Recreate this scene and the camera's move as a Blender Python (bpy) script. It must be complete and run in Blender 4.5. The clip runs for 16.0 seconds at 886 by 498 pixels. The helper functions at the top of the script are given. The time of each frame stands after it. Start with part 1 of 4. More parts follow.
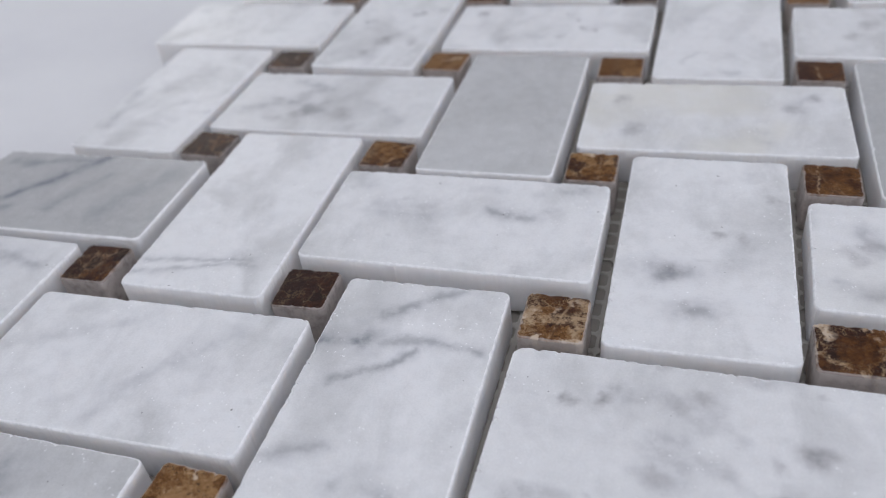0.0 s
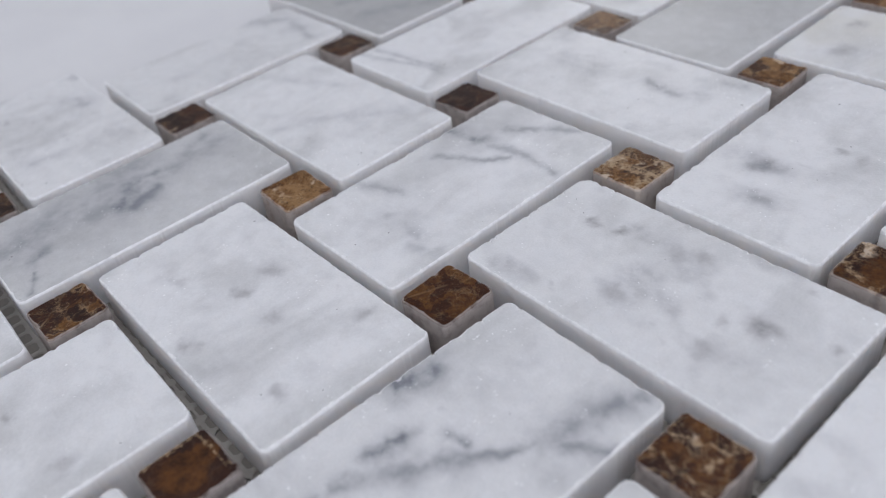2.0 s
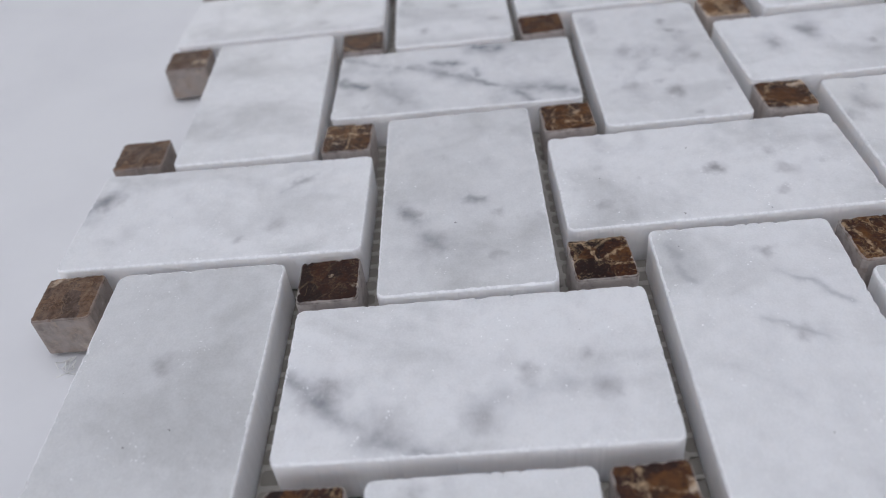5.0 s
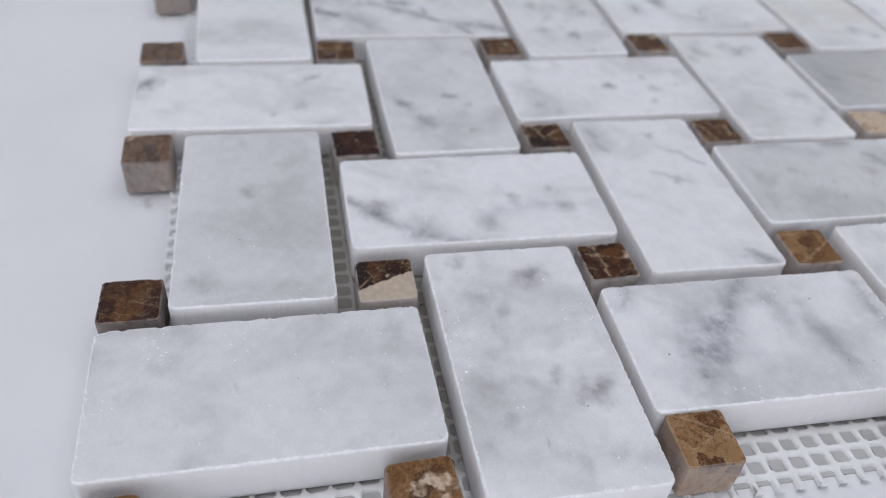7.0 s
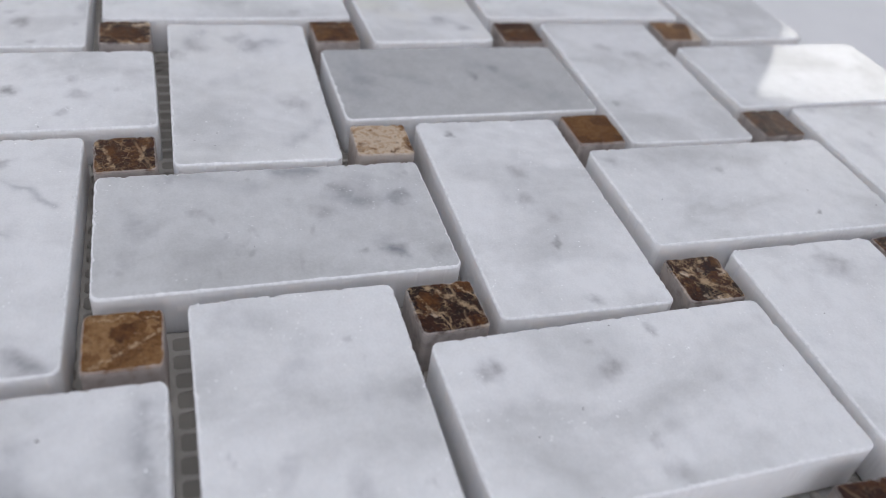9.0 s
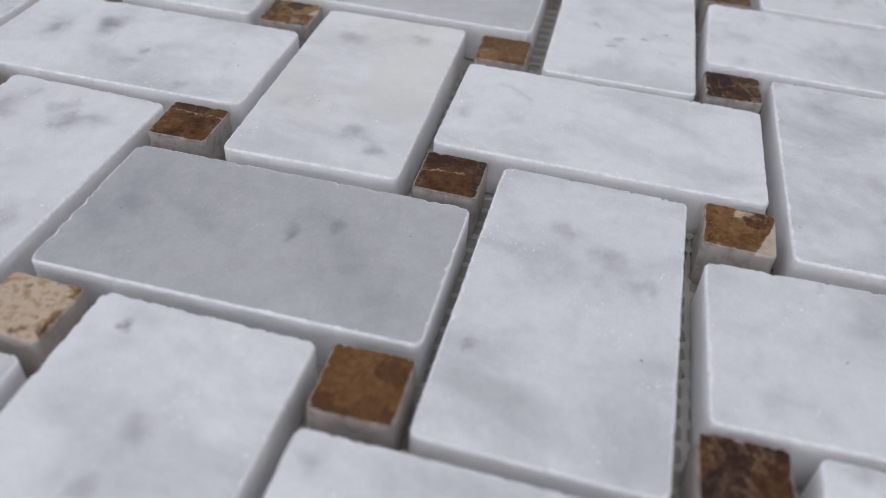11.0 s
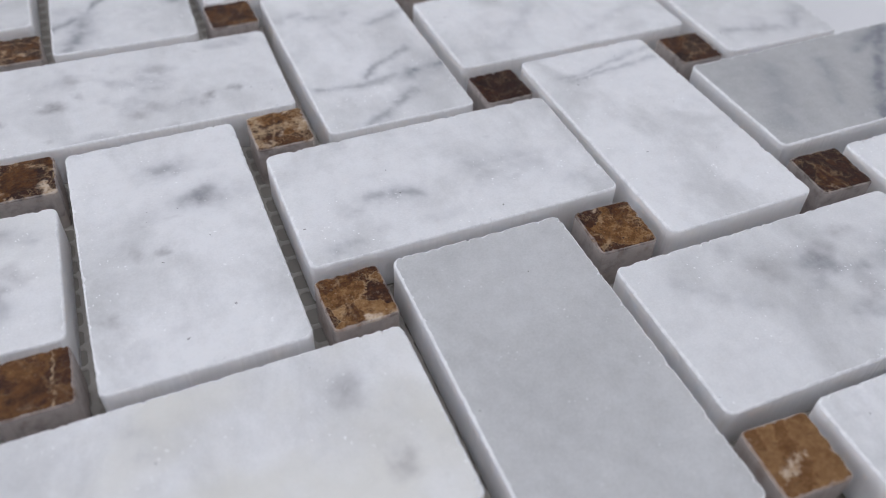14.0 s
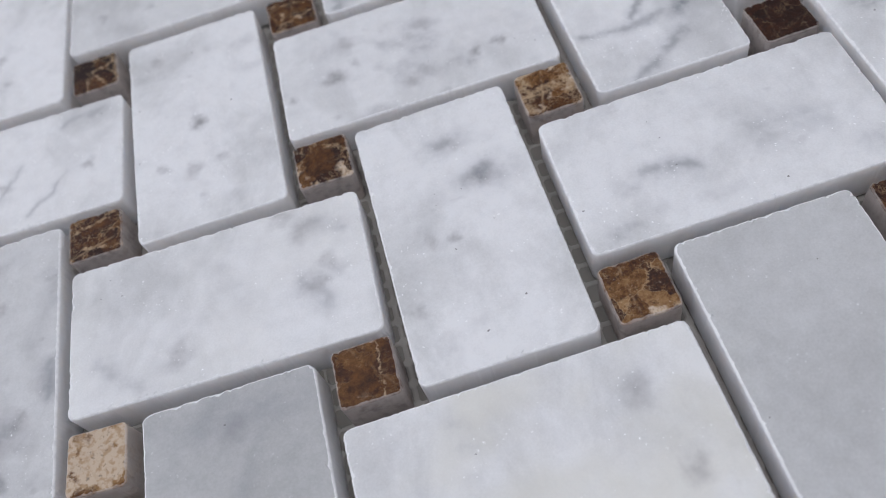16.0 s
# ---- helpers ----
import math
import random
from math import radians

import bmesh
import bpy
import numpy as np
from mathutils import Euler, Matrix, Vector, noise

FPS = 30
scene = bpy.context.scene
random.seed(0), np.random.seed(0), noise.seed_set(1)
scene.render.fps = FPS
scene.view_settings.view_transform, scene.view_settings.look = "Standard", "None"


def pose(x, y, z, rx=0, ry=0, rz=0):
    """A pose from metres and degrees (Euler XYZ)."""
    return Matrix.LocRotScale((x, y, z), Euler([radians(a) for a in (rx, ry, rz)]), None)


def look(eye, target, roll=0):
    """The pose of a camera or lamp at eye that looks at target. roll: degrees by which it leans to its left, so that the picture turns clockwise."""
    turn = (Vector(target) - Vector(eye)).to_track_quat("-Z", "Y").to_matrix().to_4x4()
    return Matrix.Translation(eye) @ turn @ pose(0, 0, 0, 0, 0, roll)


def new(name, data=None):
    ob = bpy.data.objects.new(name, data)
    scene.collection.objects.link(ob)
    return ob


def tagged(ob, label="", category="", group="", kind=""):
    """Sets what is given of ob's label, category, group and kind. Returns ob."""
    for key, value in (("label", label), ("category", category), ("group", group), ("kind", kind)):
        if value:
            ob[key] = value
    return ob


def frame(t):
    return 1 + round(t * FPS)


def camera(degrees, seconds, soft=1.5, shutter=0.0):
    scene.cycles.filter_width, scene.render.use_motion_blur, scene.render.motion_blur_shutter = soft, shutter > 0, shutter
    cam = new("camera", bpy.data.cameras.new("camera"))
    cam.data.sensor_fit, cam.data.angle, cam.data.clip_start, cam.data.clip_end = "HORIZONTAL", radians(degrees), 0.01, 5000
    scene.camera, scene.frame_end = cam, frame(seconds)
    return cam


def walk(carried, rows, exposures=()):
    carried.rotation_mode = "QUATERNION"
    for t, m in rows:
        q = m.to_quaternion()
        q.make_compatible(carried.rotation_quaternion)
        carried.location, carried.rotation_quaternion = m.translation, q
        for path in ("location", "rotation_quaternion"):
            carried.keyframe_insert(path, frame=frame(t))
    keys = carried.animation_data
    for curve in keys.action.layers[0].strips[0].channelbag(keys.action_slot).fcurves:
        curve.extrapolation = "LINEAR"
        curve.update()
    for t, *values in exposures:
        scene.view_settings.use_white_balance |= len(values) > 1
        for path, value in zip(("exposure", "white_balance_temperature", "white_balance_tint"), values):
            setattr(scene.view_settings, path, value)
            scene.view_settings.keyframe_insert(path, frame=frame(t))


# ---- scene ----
cam = camera(57.55, 16.0, soft=1.0)
# seconds, place in metres, turn in degrees
PATH = [
    (0, 0.03593, -0.09953, 0.08527, 51.813, 6.494, 16.474),
    (0.5, 0.04681, -0.10426, 0.08437, 51.673, 6.556, 24.424),
    (1, 0.05537, -0.10715, 0.08246, 51.379, 6.660, 32.505),
    (1.5, 0.06949, -0.10604, 0.07875, 51.301, 6.935, 40.862),
    (2, 0.08393, -0.10282, 0.07726, 51.607, 7.154, 48.934),
    (2.5, 0.09834, -0.09850, 0.07476, 51.672, 7.275, 56.760),
    (3, 0.11297, -0.09354, 0.07592, 51.625, 7.301, 64.576),
    (3.5, 0.12959, -0.08694, 0.07805, 51.619, 7.325, 72.351),
    (4, 0.14669, -0.07931, 0.08056, 51.389, 7.052, 80.035),
    (4.5, 0.16465, -0.06924, 0.08119, 50.739, 6.722, 87.606),
    (5, 0.17995, -0.07311, 0.08232, 50.058, 5.753, 89.067),
    (7.3, 0.22620, -0.11246, 0.09607, 49.425, -6.166, 76.076),
    (7.5, 0.22145, -0.09892, 0.09311, 49.833, -6.977, 74.193),
    (8, 0.21591, -0.06970, 0.08808, 50.436, -8.108, 70.732),
    (8.5, 0.21112, -0.04731, 0.08213, 50.543, -8.194, 68.409),
    (9, 0.20128, -0.01139, 0.07782, 50.183, -7.550, 73.504),
    (9.2, 0.19829, 0.00188, 0.07610, 49.993, -6.892, 76.043),
    (11.3, 0.13359, 0.08087, 0.07160, 48.829, -3.101, 109.494),
    (11.5, 0.12655, 0.08517, 0.07253, 48.831, -2.959, 113.250),
    (12, 0.10765, 0.09545, 0.07640, 48.883, -2.575, 121.878),
    (12.5, 0.08531, 0.09980, 0.07765, 48.738, -2.697, 130.643),
    (13, 0.06556, 0.10057, 0.07757, 48.352, -2.505, 139.729),
    (13.5, 0.04755, 0.09445, 0.07997, 47.406, -2.500, 148.913),
    (14, 0.03667, 0.08561, 0.08400, 45.462, -1.897, 157.928),
    (14.5, 0.03094, 0.08120, 0.09159, 43.289, 0.417, 166.167),
    (15, 0.03431, 0.07463, 0.09560, 39.604, 4.107, 168.858),
    (15.5, 0.03940, 0.06547, 0.09612, 35.500, 7.665, 168.026),
    (16, 0.03893, 0.06762, 0.10426, 31.903, 10.915, 166.054),
]
# watts of the added fill sources, overhead panel and back opening
CEILING_FILL_WATTS = 13.6
BACK_FILL_WATTS = 10.0
cam.data.dof.use_dof, cam.data.dof.focus_distance, cam.data.dof.aperture_fstop = True, 0.112, 21.0
SHEET_TOP = 0.008      # top face of the stone above the table
rows = [(t, pose(x, y, z, rx, ry, rz)) for t, x, y, z, rx, ry, rz in PATH]
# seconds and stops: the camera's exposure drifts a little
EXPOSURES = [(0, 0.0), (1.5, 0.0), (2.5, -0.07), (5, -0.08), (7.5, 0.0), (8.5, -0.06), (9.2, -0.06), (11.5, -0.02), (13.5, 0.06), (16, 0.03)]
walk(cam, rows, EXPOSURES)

# ---- world, sky and lamps ----
WALL_AZ = radians(155)          # the way from the table to the window wall
world = bpy.data.worlds.new("overcast_sky")
scene.world = world
world.use_nodes = True
wn = world.node_tree
sky = wn.nodes.new("ShaderNodeTexSky")
sky.sky_type, sky.sun_disc = "NISHITA", False
sky.sun_elevation, sky.sun_rotation = radians(38), radians(200)
wn.links.new(sky.outputs["Color"], wn.nodes["Background"].inputs["Color"])
wn.nodes["Background"].inputs["Strength"].default_value = 0.12


def area_lamp(name, m, width, height, watts, colour):
    data = bpy.data.lights.new(name, "AREA")
    data.shape, data.size, data.size_y, data.energy, data.color = "RECTANGLE", width, height, watts, colour
    ob = new(name, data)
    ob.matrix_world = m
    return ob


# ---- materials ----
def material(name):
    m = bpy.data.materials.new(name)
    m.use_nodes = True
    return m, m.node_tree, m.node_tree.nodes["Principled BSDF"]


class Net:
    """Short hand for a node tree."""

    def __init__(self, tree):
        self.tree = tree

    def node(self, kind, **inputs):
        n = self.tree.nodes.new(kind)
        for key, value in inputs.items():
            self.put(n.inputs[key.replace("_", " ")], value)
        return n

    def put(self, socket, value):
        if isinstance(value, bpy.types.NodeSocket):
            self.tree.links.new(value, socket)
        else:
            socket.default_value = value

    def math(self, op, a, b=0.0, c=0.0, clamp=False):
        n = self.tree.nodes.new("ShaderNodeMath")
        n.operation, n.use_clamp = op, clamp
        for s, v in zip(n.inputs, (a, b, c)):
            self.put(s, v)
        return n.outputs[0]

    def vec(self, op, a, b=(0, 0, 0)):
        n = self.tree.nodes.new("ShaderNodeVectorMath")
        n.operation = op
        self.put(n.inputs[0], a)
        if op == "LENGTH":
            return n.outputs["Value"]
        if op == "SCALE":
            self.put(n.inputs["Scale"], b)
        else:
            self.put(n.inputs[1], b)
        return n.outputs[0]

    def noise(self, at, scale, detail=3.0, rough=0.5, warp=0.0, colour=False):
        n = self.node("ShaderNodeTexNoise", Vector=at, Scale=scale, Detail=detail, Roughness=rough, Distortion=warp)
        return n.outputs["Color" if colour else "Fac"]

    def span(self, value, low, high, out0=0.0, out1=1.0):
        n = self.tree.nodes.new("ShaderNodeMapRange")
        n.interpolation_type = "SMOOTHSTEP"
        for s, v in zip(n.inputs, (value, low, high, out0, out1)):
            self.put(s, v)
        return n.outputs[0]

    def mix(self, fac, a, b):
        n = self.tree.nodes.new("ShaderNodeMix")
        n.data_type = "RGBA"
        self.put(n.inputs[0], fac)
        self.put(n.inputs[6], a)
        self.put(n.inputs[7], b)
        return n.outputs[2]

    def prop(self, name):
        n = self.tree.nodes.new("ShaderNodeAttribute")
        n.attribute_type, n.attribute_name = "OBJECT", name
        return n.outputs["Fac"]

    def place(self, millimetres=True):
        """Object space in millimetres, shifted by the object's own random number."""
        c = self.node("ShaderNodeTexCoord").outputs["Object"]
        own = self.vec("SCALE", c, 1000.0)
        shift = self.node("ShaderNodeCombineXYZ").outputs[0]
        comb = shift.node
        r = self.node("ShaderNodeObjectInfo").outputs["Random"]
        self.put(comb.inputs[0], self.math("MULTIPLY", r, 913.0))
        self.put(comb.inputs[1], self.math("MULTIPLY", r, 377.0))
        self.put(comb.inputs[2], self.math("MULTIPLY", r, 1571.0))
        return own, self.vec("ADD", own, shift)

    def stroke(self, k, at):
        """How near a place lies to stroke k of its object, 1 on its line and fading over its width, and the stroke's strength."""
        ends = []
        for name in (f"stroke_{k}", f"stroke_{k}_end"):
            a = self.node("ShaderNodeAttribute")
            a.attribute_type, a.attribute_name = "OBJECT", name
            ends.append((self.vec("MULTIPLY", a.outputs["Vector"], (1, 1, 0)), self.node("ShaderNodeSeparateXYZ", Vector=a.outputs["Vector"]).outputs[2]))
        (a, width), (b, strength) = ends
        along, to = self.vec("SUBTRACT", b, a), self.vec("SUBTRACT", at, a)
        share = self.math("DIVIDE", self.dot(to, along), self.math("MAXIMUM", self.dot(along, along), 0.001), clamp=True)
        gap = self.vec("LENGTH", self.vec("SUBTRACT", to, self.vec("SCALE", along, share)))
        far = self.math("DIVIDE", gap, self.math("MAXIMUM", width, 0.001))
        return self.math("POWER", self.math("MULTIPLY_ADD", far, far, 1.0), -1.15), strength

    def dot(self, a, b):
        n = self.tree.nodes.new("ShaderNodeVectorMath")
        n.operation = "DOT_PRODUCT"
        self.put(n.inputs[0], a)
        self.put(n.inputs[1], b)
        return n.outputs["Value"]

    def bump(self, height, strength, distance):
        return self.node("ShaderNodeBump", Height=height, Strength=strength, Distance=distance).outputs[0]


MARKS = 10         # most smudges on one tile
STROKES = 10       # most strokes on one tile
VEINS, FRAGMENTS = 4, 4        # most veins and fragments on one dot


def marble_material():
    m, tree, bsdf = material("carrara_marble")
    n = Net(tree)
    own, at = n.place()
    tone, warm, spots = n.prop("tone"), n.prop("warm"), n.prop("spots")
    cloud = n.noise(n.vec("MULTIPLY", at, (1.0, 0.6, 1.0)), 0.07, 5, 0.55, 0.5)
    fine = n.noise(at, 0.4, 4, 0.6)
    grey = n.math("ADD", n.math("MULTIPLY", tone, 0.95), n.math("MULTIPLY", n.span(cloud, 0.42, 0.72), n.math("SUBTRACT", 0.52, n.math("MULTIPLY", tone, 0.5))))
    grey = n.math("ADD", grey, n.math("ADD", n.math("MULTIPLY", n.math("SUBTRACT", fine, 0.5), 0.42), n.math("MULTIPLY", n.math("SUBTRACT", n.noise(at, 3.2, 4, 0.8), 0.5), 0.45)), clamp=True)
    colour = n.mix(grey, (0.785, 0.788, 0.793, 1), (0.40, 0.402, 0.396, 1))
    colour = n.mix(n.math("MULTIPLY", warm, n.span(n.noise(at, 0.05, 3), 0.4, 0.65)), colour, (0.70, 0.685, 0.62, 1))
    # soft smoky spots and smaller dark ones
    blot = n.span(n.noise(n.vec("MULTIPLY", at, (1.0, 1.35, 1.0)), 0.13, 1.6, 0.45, 0.15), 0.54, 0.78)
    blot = n.math("MULTIPLY", n.math("MULTIPLY", blot, spots), n.span(n.noise(at, 0.6, 4, 0.6), 0.35, 0.62, 0.5, 1.0), clamp=True)
    colour = n.mix(n.math("MULTIPLY", blot, 0.9), colour, (0.25, 0.25, 0.27, 1))
    fleck = n.span(n.noise(n.vec("MULTIPLY", n.vec("ADD", at, (70, 20, 0)), (0.8, 1.3, 1.0)), 0.30, 2.0, 0.5, 0.2), 0.66, 0.80)
    colour = n.mix(n.math("MULTIPLY", n.math("MULTIPLY", fleck, spots), 0.7, clamp=True), colour, (0.27, 0.26, 0.275, 1))
    # smoky smudges that can be told apart, each a place and a half width; a negative width is a darker one
    drift = n.vec("SCALE", n.vec("SUBTRACT", n.noise(at, 0.24, 3, 0.52, 0.2, True), (0.5, 0.5, 0.5)), 5.5)
    bent = n.vec("MULTIPLY", n.vec("ADD", own, drift), (1, 1, 0))
    smoke = 0.0
    for k in range(MARKS):
        mark = n.node("ShaderNodeAttribute")
        mark.attribute_type, mark.attribute_name = "OBJECT", f"smudge_{k}"
        size = n.node("ShaderNodeSeparateXYZ", Vector=mark.outputs["Vector"]).outputs[2]
        gap = n.vec("LENGTH", n.vec("SUBTRACT", bent, n.vec("MULTIPLY", mark.outputs["Vector"], (1, 1, 0))))
        near = n.span(n.math("DIVIDE", gap, n.math("MAXIMUM", n.math("ABSOLUTE", size), 0.001)), 0.0, 1.6, 1.0, 0.0)
        deep = n.math("MULTIPLY", near, n.math("ADD", 0.50, n.math("MULTIPLY", n.math("LESS_THAN", size, 0.0), 0.36)))
        smoke = n.math("MAXIMUM", smoke, deep)
    smoke = n.math("MULTIPLY", smoke, n.span(n.noise(at, 0.45, 4, 0.6), 0.30, 0.66, 0.45, 1.0))
    colour = n.mix(smoke, colour, (0.235, 0.225, 0.235, 1))
    # smoky strokes with a ragged, broken body
    sway = n.vec("SCALE", n.vec("SUBTRACT", n.noise(at, 0.11, 3, 0.5, 0.3, True), (0.5, 0.5, 0.5)), 5.0)
    sway = n.vec("ADD", sway, n.vec("SCALE", n.vec("SUBTRACT", n.noise(at, 0.6, 3, 0.5, 0, True), (0.5, 0.5, 0.5)), 1.3))
    bent = n.vec("MULTIPLY", n.vec("ADD", own, sway), (1, 1, 0))
    thick = n.noise(n.vec("ADD", at, (5, 90, 0)), 0.16, 4, 0.6)
    smoke = 0.0
    for k in range(STROKES):
        near, strength = n.stroke(k, bent)
        smoke = n.math("MAXIMUM", smoke, n.math("MULTIPLY", n.math("POWER", near, n.span(thick, 0.3, 0.7, 1.7, 0.75)), strength))
    smoke = n.math("MULTIPLY", smoke, n.span(n.noise(n.vec("ADD", at, (31, 7, 0)), 0.24, 5, 0.6), 0.34, 0.62, 0.5, 1.2), clamp=True)
    colour = n.mix(smoke, colour, (0.205, 0.215, 0.24, 1))
    hair = n.span(n.math("ABSOLUTE", n.math("SUBTRACT", n.noise(at, 0.045, 4, 0.5, 1.5), 0.5)), 0.0, 0.012, 1.0, 0.0)
    colour = n.mix(n.math("MULTIPLY", hair, 0.03), colour, (0.42, 0.41, 0.42, 1))
    # crystal grain: sparkle painted in as near-white glints, and pin-prick dark inclusions
    cell = n.node("ShaderNodeTexVoronoi", Vector=n.vec("ADD", at, n.vec("SCALE", n.noise(at, 2.0, 2, 0.5, 0, True), 0.7)), Scale=2.0)
    pick = n.node("ShaderNodeSeparateXYZ", Vector=cell.outputs["Color"])
    zone = n.span(n.noise(at, 0.16, 3), 0.50, 0.64)
    glint = n.math("MULTIPLY", n.math("GREATER_THAN", pick.outputs[0], 0.84), n.span(cell.outputs["Distance"], 0.12, 0.34, 1.0, 0.0))
    glint = n.math("MULTIPLY", n.math("MULTIPLY", glint, zone), n.math("SUBTRACT", 1.0, n.math("MULTIPLY", tone, 0.8)))
    colour = n.mix(glint, colour, (0.98, 0.985, 0.99, 1))
    pin = n.math("MULTIPLY", n.math("GREATER_THAN", pick.outputs[1], 0.9985), n.math("LESS_THAN", cell.outputs["Distance"], 0.26))
    colour = n.mix(n.math("MULTIPLY", pin, 0.8), colour, (0.10, 0.09, 0.09, 1))
    n.put(bsdf.inputs["Base Color"], colour)
    n.put(bsdf.inputs["Roughness"], n.math("ADD", n.prop("honed"), n.math("MULTIPLY", n.noise(at, 0.3, 3), 0.03)))
    n.put(bsdf.inputs["Normal"], n.bump(n.math("ADD", n.noise(at, 2.2, 3), n.math("MULTIPLY", glint, 1.5)), n.math("MULTIPLY", n.prop("honed"), 0.35), 0.00008))
    bsdf.inputs["IOR"].default_value = 1.5
    bsdf.inputs["Subsurface Weight"].default_value = 0.5
    bsdf.inputs["Subsurface Radius"].default_value = (1.0, 0.95, 0.9)
    bsdf.inputs["Subsurface Scale"].default_value = 0.0015
    return m


def sawn_material():
    m, tree, bsdf = material("sawn_marble_edge")
    n = Net(tree)
    own, at = n.place()
    g = n.noise(at, 0.9, 4, 0.6)
    line = n.noise(n.vec("MULTIPLY", at, (0.15, 0.15, 3.0)), 1.0, 2)
    colour = n.mix(n.math("ADD", n.math("MULTIPLY", g, 0.6), n.math("MULTIPLY", line, 0.3)), (0.86, 0.85, 0.85, 1), (0.74, 0.73, 0.73, 1))
    colour = n.mix(n.math("MULTIPLY", n.prop("tone"), 0.5), colour, (0.66, 0.665, 0.68, 1))
    n.put(bsdf.inputs["Base Color"], colour)
    bsdf.inputs["Roughness"].default_value = 0.62
    n.put(bsdf.inputs["Normal"], n.bump(n.math("ADD", g, line), 0.35, 0.0001))
    bsdf.inputs["Subsurface Weight"].default_value = 0.9
    bsdf.inputs["Subsurface Radius"].default_value = (1.0, 0.95, 0.9)
    bsdf.inputs["Subsurface Scale"].default_value = 0.0040
    return m


def chipped_highlit_material():
    """The eased edge, bruised white where the crystals are crushed, its highlight painted in too."""
    m, tree, bsdf = material("chipped_highlit_edge")
    n = Net(tree)
    own, at = n.place()
    g = n.noise(at, 1.1, 5, 0.7)
    n.put(bsdf.inputs["Base Color"], n.mix(n.span(g, 0.40, 0.68), (0.86, 0.86, 0.865, 1), (0.72, 0.72, 0.73, 1)))
    bsdf.inputs["Roughness"].default_value = 0.45
    n.put(bsdf.inputs["Normal"], n.bump(n.noise(at, 3.0, 3), 0.4, 0.0001))
    return m


def emperador(n, own, at):
    """Brown breccia: dark to tan fragments in a net of cream calcite veins. Returns colour and relief."""
    tone, net, cream = n.prop("tone"), n.prop("net"), n.prop("cream")
    warp = n.vec("SCALE", n.vec("SUBTRACT", n.noise(at, 0.4, 4, 0.6, 0, True), (0.5, 0.5, 0.5)), 4.0)
    bent = n.vec("ADD", at, warp)
    big = n.node("ShaderNodeTexVoronoi", Vector=bent, Scale=0.30)
    edge = n.node("ShaderNodeTexVoronoi", Vector=bent, Scale=0.30)
    edge.feature = "DISTANCE_TO_EDGE"
    small = n.node("ShaderNodeTexVoronoi", Vector=n.vec("ADD", bent, n.vec("SCALE", n.noise(at, 2.2, 3, 0.6, 0, True), 0.8)), Scale=0.95)
    small.feature = "DISTANCE_TO_EDGE"
    bit = n.node("ShaderNodeSeparateXYZ", Vector=big.outputs["Color"]).outputs[0]
    shade = n.math("ADD", n.math("MULTIPLY", tone, 0.85), n.math("MULTIPLY", n.math("SUBTRACT", bit, 0.5), n.math("ADD", 0.18, n.math("MULTIPLY", net, 0.35))))
    shade = n.math("ADD", shade, n.math("MULTIPLY", n.math("SUBTRACT", n.noise(at, 1.0, 7, 0.82), 0.5), n.math("ADD", 0.75, n.math("MULTIPLY", net, 1.0))), clamp=True)
    ramp = n.node("ShaderNodeValToRGB", Fac=shade)
    e = ramp.color_ramp.elements
    e[0].position, e[0].color = 0.0, (0.010, 0.0035, 0.0026, 1)
    e[1].position, e[1].color = 0.95, (0.27, 0.152, 0.064, 1)
    for p, c in ((0.18, (0.022, 0.0065, 0.0038, 1)), (0.38, (0.044, 0.0135, 0.0045, 1)), (0.65, (0.125, 0.052, 0.0125, 1))):
        k = e.new(p)
        k.color = c
    colour = ramp.outputs["Color"]
    lines = n.math("MAXIMUM", n.span(edge.outputs["Distance"], 0.0, 0.045, 1.0, 0.0),
                   n.math("MULTIPLY", n.span(small.outputs["Distance"], 0.0, 0.075, 1.0, 0.0), n.span(n.noise(at, 0.3, 2), 0.38, 0.56)))
    lines = n.math("MULTIPLY", lines, n.span(n.noise(n.vec("ADD", at, (9, 4, 1)), 0.42, 3), 0.42, 0.62))
    colour = n.mix(n.math("MULTIPLY", n.math("MULTIPLY", lines, net), 0.7, clamp=True), colour, (0.40, 0.27, 0.15, 1))
    patch = n.span(n.math("ADD", n.noise(bent, 0.22, 2), n.math("MULTIPLY", cream, 0.45)), 0.66, 0.74)
    pale = n.mix(n.span(n.noise(at, 1.3, 3), 0.45, 0.65), (0.56, 0.45, 0.34, 1), (0.42, 0.29, 0.18, 1))
    colour = n.mix(n.math("MULTIPLY", patch, 0.9), colour, pale)
    speck = n.span(n.noise(n.vec("ADD", at, (3, 8, 2)), 2.6, 3, 0.7), 0.60, 0.72)
    colour = n.mix(n.math("MULTIPLY", n.math("MULTIPLY", speck, net), 0.6), colour, (0.40, 0.30, 0.21, 1))
    pit = n.span(n.noise(n.vec("ADD", at, (14, 2, 5)), 1.5, 4, 0.65), 0.58, 0.70)
    colour = n.mix(n.math("MULTIPLY", pit, n.math("ADD", 0.25, n.math("MULTIPLY", net, 0.5))), colour, (0.022, 0.010, 0.005, 1))
    # a straight vein across
    sep = n.node("ShaderNodeSeparateXYZ", Vector=n.vec("ADD", own, n.vec("SCALE", warp, 0.25)))
    way = n.math("MULTIPLY", n.node("ShaderNodeObjectInfo").outputs["Random"], 61.0)
    off = n.math("ADD", n.math("MULTIPLY", sep.outputs[0], n.math("COSINE", way)), n.math("MULTIPLY", sep.outputs[1], n.math("SINE", way)))
